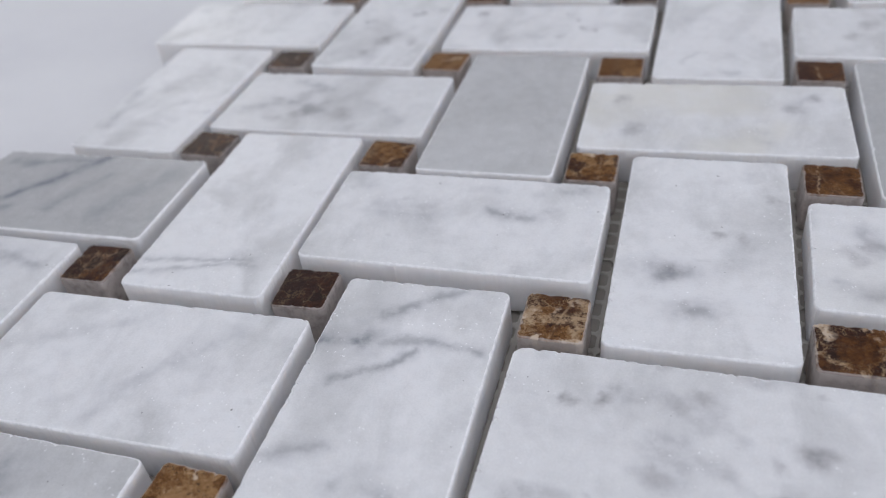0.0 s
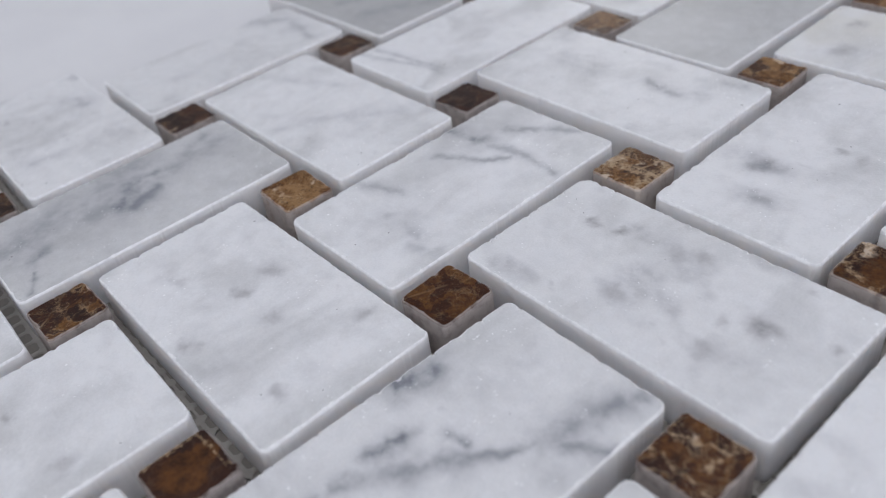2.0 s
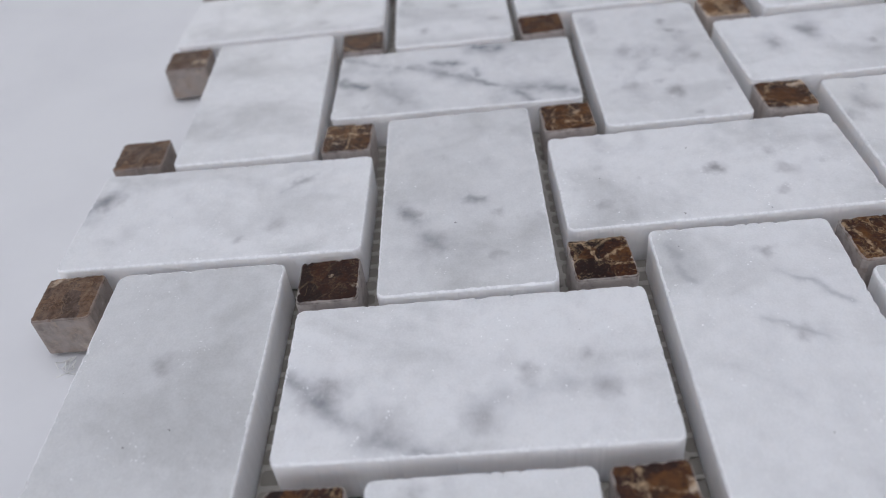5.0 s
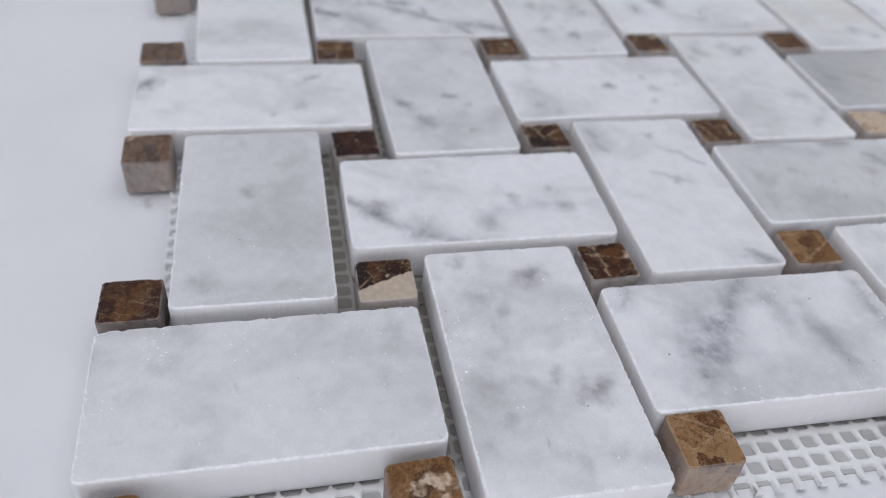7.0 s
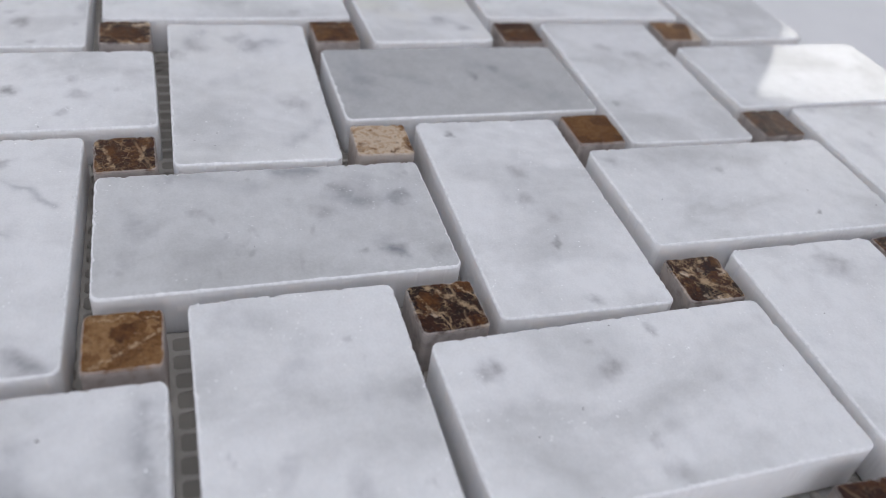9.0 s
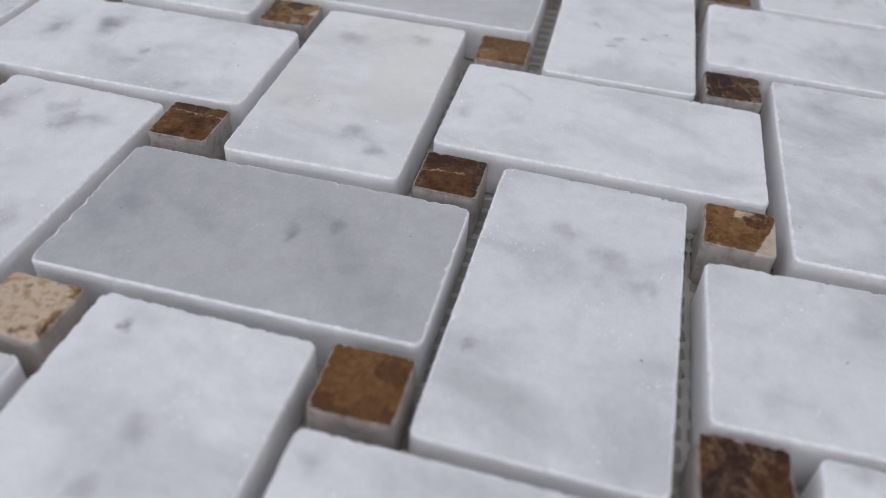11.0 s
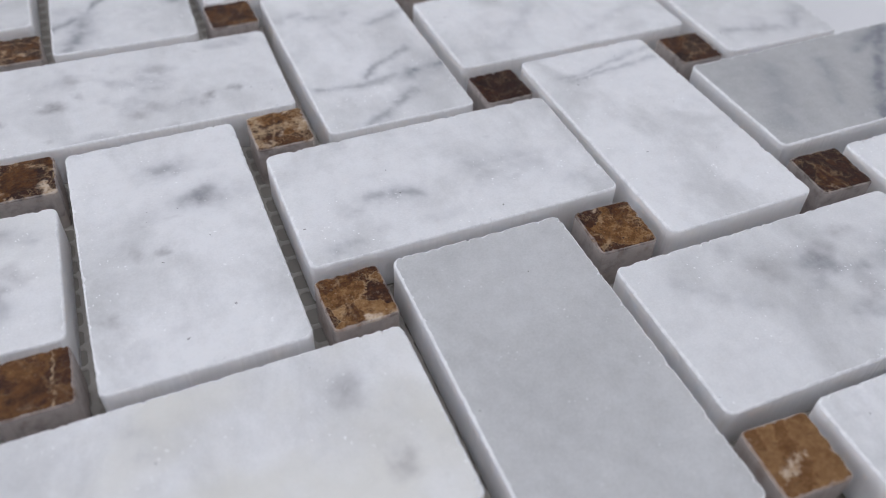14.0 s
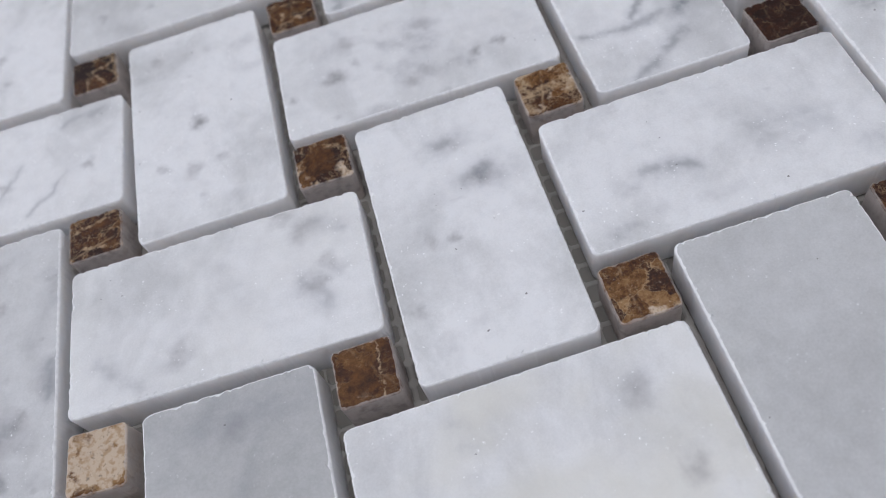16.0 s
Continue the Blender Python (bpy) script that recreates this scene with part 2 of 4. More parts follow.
    vein = n.span(n.math("ABSOLUTE", n.math("SUBTRACT", off, n.math("MULTIPLY", n.math("SINE", n.math("MULTIPLY", way, 3.1)), 2.2))), 0.05, 0.30, 1.0, 0.0)
    colour = n.mix(n.math("MULTIPLY", n.math("MULTIPLY", vein, net), n.span(n.noise(at, 0.4, 3), 0.42, 0.66, 0.0, 0.6), clamp=True), colour, (0.40, 0.28, 0.17, 1))
    # smooth amber fragments and cream veins that can be told apart
    flat = n.vec("MULTIPLY", n.vec("ADD", own, n.vec("ADD", n.vec("SCALE", warp, 0.55), n.vec("SCALE", n.vec("SUBTRACT", n.noise(at, 1.3, 5, 0.7, 0, True), (0.5, 0.5, 0.5)), 1.6))), (1, 1, 0))
    amber = n.mix(n.span(n.noise(at, 0.5, 6, 0.75), 0.3, 0.7), (0.022, 0.0065, 0.002, 1), (0.125, 0.047, 0.010, 1))
    for k in range(FRAGMENTS):
        a = n.node("ShaderNodeAttribute")
        a.attribute_type, a.attribute_name = "OBJECT", f"fragment_{k}"
        size = n.node("ShaderNodeSeparateXYZ", Vector=a.outputs["Vector"]).outputs[2]
        gap = n.vec("LENGTH", n.vec("SUBTRACT", flat, n.vec("MULTIPLY", a.outputs["Vector"], (1, 1, 0))))
        colour = n.mix(n.math("MULTIPLY", n.span(n.math("SUBTRACT", gap, size), -0.3, 0.15, 0.88, 0.0), n.math("GREATER_THAN", size, 0.01)), colour, amber)
    for k in range(VEINS):
        near, strength = n.stroke(k, flat)
        near = n.math("MULTIPLY", n.span(near, 0.3, 0.8), n.span(n.noise(at, 0.9, 5, 0.7), 0.38, 0.60, 0.0, 0.85))
        colour = n.mix(n.math("MULTIPLY", near, strength), colour, n.mix(n.noise(at, 1.7, 3), (0.50, 0.38, 0.25, 1), (0.26, 0.155, 0.075, 1)))
    # a straight seam with smooth pale calcite beyond it
    sep = n.node("ShaderNodeSeparateXYZ", Vector=own)
    turn = n.prop("seam")
    beyond = n.math("ADD", n.math("MULTIPLY", sep.outputs[0], n.math("COSINE", turn)), n.math("MULTIPLY", sep.outputs[1], n.math("SINE", turn)))
    beyond = n.math("ADD", beyond, n.math("MULTIPLY", n.math("SUBTRACT", n.noise(at, 0.5, 3), 0.5), 1.6))
    seam = n.span(n.math("SUBTRACT", beyond, n.prop("seam_at")), -0.1, 0.15)
    colour = n.mix(n.math("MULTIPLY", seam, 0.93), colour, n.mix(n.noise(at, 0.9, 4, 0.6), (0.62, 0.53, 0.43, 1), (0.36, 0.28, 0.20, 1)))
    dusty = n.math("MULTIPLY", n.prop("dust"), n.span(n.noise(at, 0.5, 6, 0.7), 0.30, 0.70, 0.35, 1.5), clamp=True)
    colour = n.mix(dusty, colour, (0.25, 0.20, 0.165, 1))
    return colour, lines


def dot_material():
    m, tree, bsdf = material("brown_breccia")
    n = Net(tree)
    own, at = n.place()
    colour, lines = emperador(n, own, at)
    n.put(bsdf.inputs["Base Color"], colour)
    n.put(bsdf.inputs["Roughness"], n.math("ADD", n.prop("honed"), n.math("MULTIPLY", n.noise(at, 1.0, 3), 0.1)))
    n.put(bsdf.inputs["Normal"], n.bump(n.math("ADD", n.noise(at, 2.0, 4), lines), n.math("ADD", 0.15, n.math("MULTIPLY", n.prop("bare"), 0.35)), 0.0004))
    bsdf.inputs["Specular IOR Level"].default_value = 0.2
    return m


def dot_side_material(name, least, most):
    m, tree, bsdf = material(name)
    n = Net(tree)
    own, at = n.place()
    colour, lines = emperador(n, own, at)
    dust = n.span(n.noise(at, 0.6, 4, 0.6), 0.25, 0.6, least, most)
    dust = n.math("MULTIPLY", dust, n.math("SUBTRACT", 1.0, n.prop("bare")))
    colour = n.mix(dust, colour, (0.50, 0.45, 0.42, 1))
    n.put(bsdf.inputs["Base Color"], colour)
    bsdf.inputs["Roughness"].default_value = 0.75
    n.put(bsdf.inputs["Normal"], n.bump(n.noise(at, 1.6, 4), 0.4, 0.00015))
    return m


def table_material():
    m, tree, bsdf = material("white_laminate")
    n = Net(tree)
    c = n.vec("SCALE", n.node("ShaderNodeTexCoord").outputs["Object"], 1000.0)
    g = n.noise(c, 0.02, 5, 0.6)
    colour = n.mix(n.span(g, 0.35, 0.7), (0.74, 0.74, 0.745, 1), (0.70, 0.70, 0.71, 1))
    cell = n.node("ShaderNodeTexVoronoi", Vector=c, Scale=0.22)
    pick = n.node("ShaderNodeSeparateXYZ", Vector=cell.outputs["Color"]).outputs[0]
    speck = n.math("MULTIPLY", n.math("GREATER_THAN", pick, 0.985), n.math("LESS_THAN", cell.outputs["Distance"], 0.05))
    colour = n.mix(n.math("MULTIPLY", speck, 0.8), colour, (0.16, 0.14, 0.13, 1))
    n.put(bsdf.inputs["Base Color"], colour)
    n.put(bsdf.inputs["Roughness"], n.span(g, 0.3, 0.7, 0.70, 0.82))
    bsdf.inputs["Specular IOR Level"].default_value = 0.25
    n.put(bsdf.inputs["Normal"], n.bump(n.noise(c, 0.8, 3), 0.05, 0.0002))
    return m


def net_material():
    """White net, greyed where stone sits on it: adhesive plus painted joint shade."""
    m, tree, bsdf = material("resin_coated_net")
    n = Net(tree)
    c = n.vec("SCALE", n.node("ShaderNodeTexCoord").outputs["Object"], 1000.0)
    sep = n.node("ShaderNodeSeparateXYZ", Vector=c)
    g = n.noise(c, 0.4, 4, 0.6)
    joint_grey = n.math("MULTIPLY", n.span(sep.outputs[0], 164.0, 167.0, 1.0, 0.0), n.span(sep.outputs[1], -126.0, -123.0))
    grey = n.mix(g, (0.46, 0.43, 0.385, 1), (0.28, 0.26, 0.23, 1))
    n.put(bsdf.inputs["Base Color"], n.mix(joint_grey, n.mix(g, (0.80, 0.80, 0.79, 1), (0.70, 0.70, 0.69, 1)), grey))
    bsdf.inputs["Roughness"].default_value = 0.45
    n.put(bsdf.inputs["Normal"], n.bump(n.noise(c, 1.5, 3), 0.3, 0.0002))
    return m


def plain_material(name, base, rough, grain=0.04, scale=6.0, metal=0.0):
    m, tree, bsdf = material(name)
    n = Net(tree)
    c = n.node("ShaderNodeTexCoord").outputs["Object"]
    g = n.noise(c, scale, 5, 0.6)
    dark = tuple(v * (1 - 3 * grain) for v in base)
    n.put(bsdf.inputs["Base Color"], n.mix(g, (*base, 1), (*dark, 1)))
    n.put(bsdf.inputs["Roughness"], n.math("ADD", rough - 0.05, n.math("MULTIPLY", g, 0.1)))
    n.put(bsdf.inputs["Normal"], n.bump(n.noise(c, scale * 20, 3), 0.06, 0.002))
    bsdf.inputs["Metallic"].default_value = metal
    return m


def glow_material(name, colour, strength):
    m, tree, bsdf = material(name)
    bsdf.inputs["Base Color"].default_value = (0.8, 0.8, 0.8, 1)
    bsdf.inputs["Emission Color"].default_value = (*colour, 1)
    bsdf.inputs["Emission Strength"].default_value = strength
    return m


MARBLE, SAWN, BROWN, LAMINATE = marble_material(), sawn_material(), dot_material(), table_material()
BROWN_SIDE, BROWN_WORN = dot_side_material("sawn_brown_stone", 0.55, 0.9), dot_side_material("worn_brown_edge", 0.1, 0.55)
CHIPPED_HIGHLIT = chipped_highlit_material()
NET_WHITE = net_material()
# adhesive grey, deepened by the shade of the narrow joints
RESIN = plain_material("shaded_adhesive", (0.25, 0.23, 0.20), 0.5, 0.06, 400.0)
# shade inside the open meshes, given as a grey colour
MESH_SHADE = plain_material("mesh_shade", (0.50, 0.49, 0.475), 0.5, 0.08, 300.0)
FIBRE = plain_material("white_glass_fibre", (0.82, 0.82, 0.80), 0.5, 0.02, 500.0)
PAINT = plain_material("wall_paint", (0.72, 0.72, 0.73), 0.8)
CEILING_PAINT = plain_material("ceiling_paint", (0.80, 0.80, 0.80), 0.85)
FLOOR_GREY = plain_material("grey_floor_tile", (0.40, 0.40, 0.41), 0.45, 0.06, 2.0)
FRAME_WHITE = plain_material("white_frame_paint", (0.78, 0.78, 0.78), 0.4)
STEEL = plain_material("brushed_steel", (0.55, 0.55, 0.56), 0.35, 0.03, 40.0, 1.0)
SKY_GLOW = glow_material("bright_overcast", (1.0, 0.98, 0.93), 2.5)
# glow of the unseen back window and ceiling panel, both added as fill
FILL_PANE = glow_material("fill_pane_glow", (0.93, 0.95, 1.0), 0.8)
FILL_PANEL_GLOW = glow_material("fill_panel_glow", (0.9, 0.94, 1.0), 0.5)


# ---- building helpers ----
def mesh_of(name, bm, *mats):
    me = bpy.data.meshes.new(name)
    bm.to_mesh(me)
    bm.free()
    for m in mats:
        me.materials.append(m)
    return me


def part(name, bm, mats, parent, label="", m=None):
    mats = mats if isinstance(mats, tuple) else (mats,)
    ob = new(name, mesh_of(name, bm, *mats))
    ob.parent = parent
    if m is not None:
        ob.matrix_local = m
    return tagged(ob, label)


def box_into(bm, x0, x1, y0, y1, z0, z1, bevel=0.0):
    made = bmesh.ops.create_cube(bm, size=1, matrix=Matrix.LocRotScale(((x0 + x1) / 2, (y0 + y1) / 2, (z0 + z1) / 2), None, (x1 - x0, y1 - y0, z1 - z0)))
    if bevel:
        edges = list({e for v in made["verts"] for e in v.link_edges})
        bmesh.ops.bevel(bm, geom=edges, offset=bevel, segments=2, affect="EDGES", profile=0.5)


def box(x0, x1, y0, y1, z0, z1, bevel=0.0):
    bm = bmesh.new()
    box_into(bm, x0, x1, y0, y1, z0, z1, bevel)
    return bm


def outline(a, b, radius, step):
    """A rounded rectangle, a by b, as points with their outward ways."""
    pts = []
    ha, hb = a / 2 - radius, b / 2 - radius
    for cx, cy, start in ((ha, hb, 0), (-ha, hb, 90), (-ha, -hb, 180), (ha, -hb, 270)):
        for k in range(5):
            w = radians(start + 22.5 * k)
            d = Vector((math.cos(w), math.sin(w)))
            pts.append((Vector((cx, cy)) + radius * d, d))
    full = []
    for (p, d), (q, e) in zip(pts, pts[1:] + pts[:1]):
        full.append((p, d))
        far = (q - p).length
        if far > 2 * step:
            count = int(far / step)
            full += [(p.lerp(q, k / count), d) for k in range(1, count)]
    return full


def stone_piece(a, b, h, radius, step, edge, wave, chips, seed, rim):
    """A sawn stone slab with eased, slightly chipped top edges. Face material 0 is the top, 1 the sides, rim the eased edge."""
    rnd = random.Random(seed)
    pts = outline(a, b, radius, step)
    count = len(pts)
    bite = [0.0] * count
    for _ in range(chips):
        at, deep, reach = rnd.randrange(count), 0.15 + 0.85 * rnd.random() ** 2, rnd.choice((0, 0, 0, 1, 1, 2))
        for k in range(-reach, reach + 1):
            bite[(at + k) % count] = max(bite[(at + k) % count], deep * (1 - abs(k) / (reach + 1)))
    bm = bmesh.new()
    rings = []
    for drop, inset, chip in ((h, 0.25 * edge, 0), (h - 0.5 * edge, 0, 0), (1.1 * edge, 0, 0.25), (0.32 * edge, 0.30 * edge, 1.0), (0.0, 1.0 * edge, 1.3), (0.0, 3.0 * edge, 0)):
        ring = []
        for k, (p, d) in enumerate(pts):
            ripple = 0.35 * wave * noise.noise(Vector((p.x * 120, p.y * 120, seed * 3.7)))
            ripple += wave * noise.noise(Vector((p.x * 2300, p.y * 2300, seed * 1.3)))
            q = p + d * (ripple * (0 if chip == 0 and drop == 0 else 1) - inset - chip * edge * bite[k])
            ring.append(bm.verts.new((q.x, q.y, h - drop - (0.5 * edge * bite[k] if chip else 0))))
        rings.append(ring)
    for n, (low, high) in enumerate(zip(rings, rings[1:])):
        for k in range(count):
            f = bm.faces.new((low[k], low[(k + 1) % count], high[(k + 1) % count], high[k]))
            f.material_index, f.smooth = (rim if n in (2, 3) else int(n < 2)), n in (2, 3)
    middle = bm.verts.new((0, 0, h))
    for k in range(count):
        bm.faces.new((rings[-1][k], rings[-1][(k + 1) % count], middle))
    bm.faces.new(list(reversed(rings[0]))).material_index = 1
    return bm


# ---- the room ----
ROOM = Matrix.Rotation(WALL_AZ, 4, "Z")       # its +x runs to the window wall
REACH, BACK, SIDE, FLOOR_Z, CEIL_Z = 2.0, -2.2, 2.3, -0.75, 1.75


def setting(name, bm, mat, label, category):
    ob = new(name, mesh_of(name, bm, mat))
    ob.matrix_world = ROOM
    return tagged(ob, label, category, kind="structure")


setting("floor", box(BACK, REACH, -SIDE, SIDE, FLOOR_Z - 0.1, FLOOR_Z), FLOOR_GREY, "plain grey tiled showroom floor", "floor")
setting("ceiling", box(BACK - 0.15, REACH + 0.15, -SIDE - 0.15, SIDE + 0.15, CEIL_Z, CEIL_Z + 0.1), CEILING_PAINT, "plain white painted ceiling", "ceiling")
# opening for the window added behind, which is never in view
FILL_WINDOW = (-1.5, 1.5, 0.15, 1.45)       # along the wall, then up it
back = bmesh.new()
by0, by1, bz0, bz1 = FILL_WINDOW
for q in ((-SIDE - 0.15, SIDE + 0.15, FLOOR_Z - 0.1, bz0), (-SIDE - 0.15, SIDE + 0.15, bz1, CEIL_Z), (-SIDE - 0.15, by0, bz0, bz1), (by1, SIDE + 0.15, bz0, bz1)):
    box_into(back, BACK - 0.15, BACK, *q)
setting("wall_back", back, PAINT, "plain off-white painted wall with an opening for the added fill window", "wall")
setting("wall_side_1", box(BACK, REACH, SIDE, SIDE + 0.15, FLOOR_Z - 0.1, CEIL_Z), PAINT, "plain off-white painted wall", "wall")
setting("wall_side_2", box(BACK, REACH, -SIDE - 0.15, -SIDE, FLOOR_Z - 0.1, CEIL_Z), PAINT, "plain off-white painted wall", "wall")
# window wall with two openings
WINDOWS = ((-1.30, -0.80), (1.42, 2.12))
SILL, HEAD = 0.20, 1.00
wall = bmesh.new()
box_into(wall, REACH, REACH + 0.15, -SIDE - 0.15, SIDE + 0.15, FLOOR_Z - 0.1, SILL)
box_into(wall, REACH, REACH + 0.15, -SIDE - 0.15, SIDE + 0.15, HEAD, CEIL_Z)
edges = [-SIDE - 0.15] + [v for w in WINDOWS for v in w] + [SIDE + 0.15]
for y0, y1 in zip(edges[::2], edges[1::2]):
    box_into(wall, REACH, REACH + 0.15, y0, y1, SILL, HEAD)
setting("wall_window", wall, PAINT, "off-white painted wall with two window openings", "wall")
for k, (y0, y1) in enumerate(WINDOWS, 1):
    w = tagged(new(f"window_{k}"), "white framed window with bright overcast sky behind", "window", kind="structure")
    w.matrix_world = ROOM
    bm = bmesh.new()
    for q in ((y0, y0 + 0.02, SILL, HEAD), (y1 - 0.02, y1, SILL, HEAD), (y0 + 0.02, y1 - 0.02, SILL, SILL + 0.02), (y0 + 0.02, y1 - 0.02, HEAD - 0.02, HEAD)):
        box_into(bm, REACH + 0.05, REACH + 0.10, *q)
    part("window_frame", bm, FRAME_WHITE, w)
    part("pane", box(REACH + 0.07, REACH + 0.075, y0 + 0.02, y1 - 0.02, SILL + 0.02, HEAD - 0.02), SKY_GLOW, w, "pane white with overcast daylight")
# unseen window with a lamp in it, added to brighten the tiles' sides
wide = tagged(new("window_3"), "wide white framed fill window, added out of view", "window", kind="structure")
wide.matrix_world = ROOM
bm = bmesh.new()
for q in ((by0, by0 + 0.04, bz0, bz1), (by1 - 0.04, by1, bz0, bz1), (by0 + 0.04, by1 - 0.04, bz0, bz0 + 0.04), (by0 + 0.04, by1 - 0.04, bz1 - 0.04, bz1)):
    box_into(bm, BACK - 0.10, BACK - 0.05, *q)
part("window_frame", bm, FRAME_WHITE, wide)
part("pane", box(BACK - 0.08, BACK - 0.075, by0 + 0.04, by1 - 0.04, bz0 + 0.04, bz1 - 0.04), FILL_PANE, wide, "glowing pane of the added fill window")
area_lamp("back_fill", ROOM @ look((BACK - 0.04, 0, (bz0 + bz1) / 2), (0, 0, (bz0 + bz1) / 2)), by1 - by0 - 0.1, bz1 - bz0 - 0.1, BACK_FILL_WATTS, (0.86, 0.877, 1.0))
# panel and lamp added overhead for even fill; no such light is seen
lamp = tagged(new("ceiling_fill_panel"), "large square white fill panel, added on the ceiling out of view", "ceiling light")
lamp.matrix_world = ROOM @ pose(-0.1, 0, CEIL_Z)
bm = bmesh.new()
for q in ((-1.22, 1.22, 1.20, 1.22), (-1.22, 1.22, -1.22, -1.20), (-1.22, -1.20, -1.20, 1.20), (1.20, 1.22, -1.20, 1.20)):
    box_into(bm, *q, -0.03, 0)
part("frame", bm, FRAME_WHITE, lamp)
part("diffuser", box(-1.20, 1.20, -1.20, 1.20, -0.012, -0.002), FILL_PANEL_GLOW, lamp, "glowing face of the added fill panel")
area_lamp("ceiling_fill", ROOM @ pose(-0.1, 0, CEIL_Z - 0.035), 2.38, 2.38, CEILING_FILL_WATTS, (0.845, 0.862, 1.0))

# ---- the table ----
table = tagged(new("table"), "smooth matte white table with steel legs", "table")
part("tabletop", box(-0.80, 0.80, -0.70, 0.70, -0.03, 0.0, 0.002), LAMINATE, table, "plain white matte tabletop with a few specks")
for sx in (-1, 1):
    for sy in (-1, 1):
        part("leg", box(sx * 0.74 - 0.02, sx * 0.74 + 0.02, sy * 0.64 - 0.02, sy * 0.64 + 0.02, FLOOR_Z, -0.03, 0.003), STEEL, table, "square steel leg")

# ---- the mosaic sheet ----
P, LONG, SHORT, DOT = 0.0381, 0.0466, 0.0250, 0.0089
BASE = 0.0010                      # thickness of the net under the stone
I0, I1, J0, J1 = -2, 4, -3, 3
sheet = tagged(new("mosaic_sheet"), "basketweave mosaic sheet of white marble tiles and brown dots, ungrouted", "mosaic tile")


def net_backing():
    """The resin-coated glass-fibre net: one ring with a rounded hole for each mesh."""
    px, py, thick, rib = 0.0030, 0.0034, 0.0010, 0.00030
    x0, x1, y0, y1 = I0 * P - 0.016, (I1 + 0.5) * P + 0.0055, J0 * P - 0.016, J1 * P + 0.022
    nx, ny = int((x1 - x0) / px), int((y1 - y0) / py)
    verts, faces = [], []
    ways = [(1, -0.72), (1, 0.72), (0.72, 1), (-0.72, 1), (-1, 0.72), (-1, -0.72), (-0.72, -1), (0.72, -1)]
    sq = [(1, -0.5), (1, 0.5), (0.5, 1), (-0.5, 1), (-1, 0.5), (-1, -0.5), (-0.5, -1), (0.5, -1)]
    rnd = random.Random(5)
    corners = {}
    for i in range(nx):
        for j in range(ny):
            cx, cy = x0 + (i + 0.5) * px, y0 + (j + 0.5) * py
            cx += 0.0003 * noise.noise(Vector((cx * 60, cy * 60, 1)))
            cy += 0.0003 * noise.noise(Vector((cx * 60, cy * 60, 9)))
            fx, fy = px / 2 - rib * rnd.uniform(0.75, 1.35), py / 2 - rib * rnd.uniform(0.75, 1.35)
            base = len(verts)
            for (ux, uy) in sq:
                verts.append((x0 + (i + 0.5) * px + ux * px / 2, y0 + (j + 0.5) * py + uy * py / 2, thick))
            for z, shrink in ((thick, 0.0), (0.0001, 0.00016)):
                for (ux, uy) in ways:
                    verts.append((cx + ux * (fx - shrink), cy + uy * (fy - shrink), z))
            for k in range(1 if i == nx - 1 else 0, 8):      # the cut side is open, its cross ribs stick out
                n = (k + 1) % 8
                faces.append((base + k, base + n, base + 8 + n, base + 8 + k))
                faces.append((base + 8 + k, base + 8 + n, base + 16 + n, base + 16 + k))
            for a, b, (ux, uy) in ((1, 2, (1, 1)), (3, 4, (-1, 1)), (5, 6, (-1, -1)), (7, 0, (1, -1))):
                verts.append((x0 + (i + 0.5 + ux / 2) * px, y0 + (j + 0.5 + uy / 2) * py, thick))
                faces.append((base + a, len(verts) - 1, base + b))
    me = bpy.data.meshes.new("net_backing")
    me.from_pydata(verts, [], faces)
    me.polygons.foreach_set("use_smooth", [True] * len(me.polygons))
    me.materials.append(NET_WHITE)
    ob = new("net_backing", me)
    ob.parent = sheet
    tagged(ob, "white resin-coated glass-fibre net", kind="stuff")
    # grey sheet laid in the bare net's holes to stand for their shade
    part("mesh_shade_sheet", box(0.1632, x0 + (nx - 0.6) * px, -0.1215, y1 - 0.004, 0.00002, 0.00030), MESH_SHADE, sheet, "grey sheet for the shade in the meshes of the net")
    return part("adhesive_film", box(x0, 0.163, -0.124, y1 - 0.004, 0.00005, 0.00078), RESIN, sheet, "grey adhesive film in the joints, darkened for their shade")


# How far a tile lies off the grid: millimetres along x and y, degrees of turn, millimetres of lift.
LAID = {}
LAID[-2, 0] = -0.70, -0.70, 1.15, 0.23
LAID[-1, -1] = 0.00, -0.44, 1.15, -0.20
LAID[-1, 0] = 0.46, -0.17, 1.15, 0.40
LAID[-1, 1] = -0.24, -0.06, 0.69, -0.40
LAID[-1, 2] = 0.48, -0.19, -0.40, 0.38
LAID[0, -2] = -0.11, 0.08, 1.00, -0.40
LAID[0, -1] = -0.03, -0.44, 0.89, -0.40
LAID[0, 0] = -0.30, 0.01, 0.66, 0.40
LAID[0, 1] = -0.15, -0.47, 0.53, 0.10
LAID[0, 2] = 0.70, 0.70, 0.74, -0.25
LAID[0, 3] = 0.70, 0.33, -1.15, 0.33
LAID[1, -3] = 0.70, 0.49, 0.67, 0.33
LAID[1, -2] = -0.16, 0.15, -0.94, -0.40
LAID[1, -1] = 0.01, 0.15, -0.29, -0.40
LAID[1, 0] = -0.03, 0.06, 0.69, -0.25
LAID[1, 1] = -0.11, -0.15, 1.15, -0.14
LAID[1, 2] = 0.13, 0.09, -0.14, -0.16
LAID[2, -3] = 0.01, 0.01, -1.15, 0.10
LAID[2, -2] = 0.70, 0.31, -0.01, 0.40
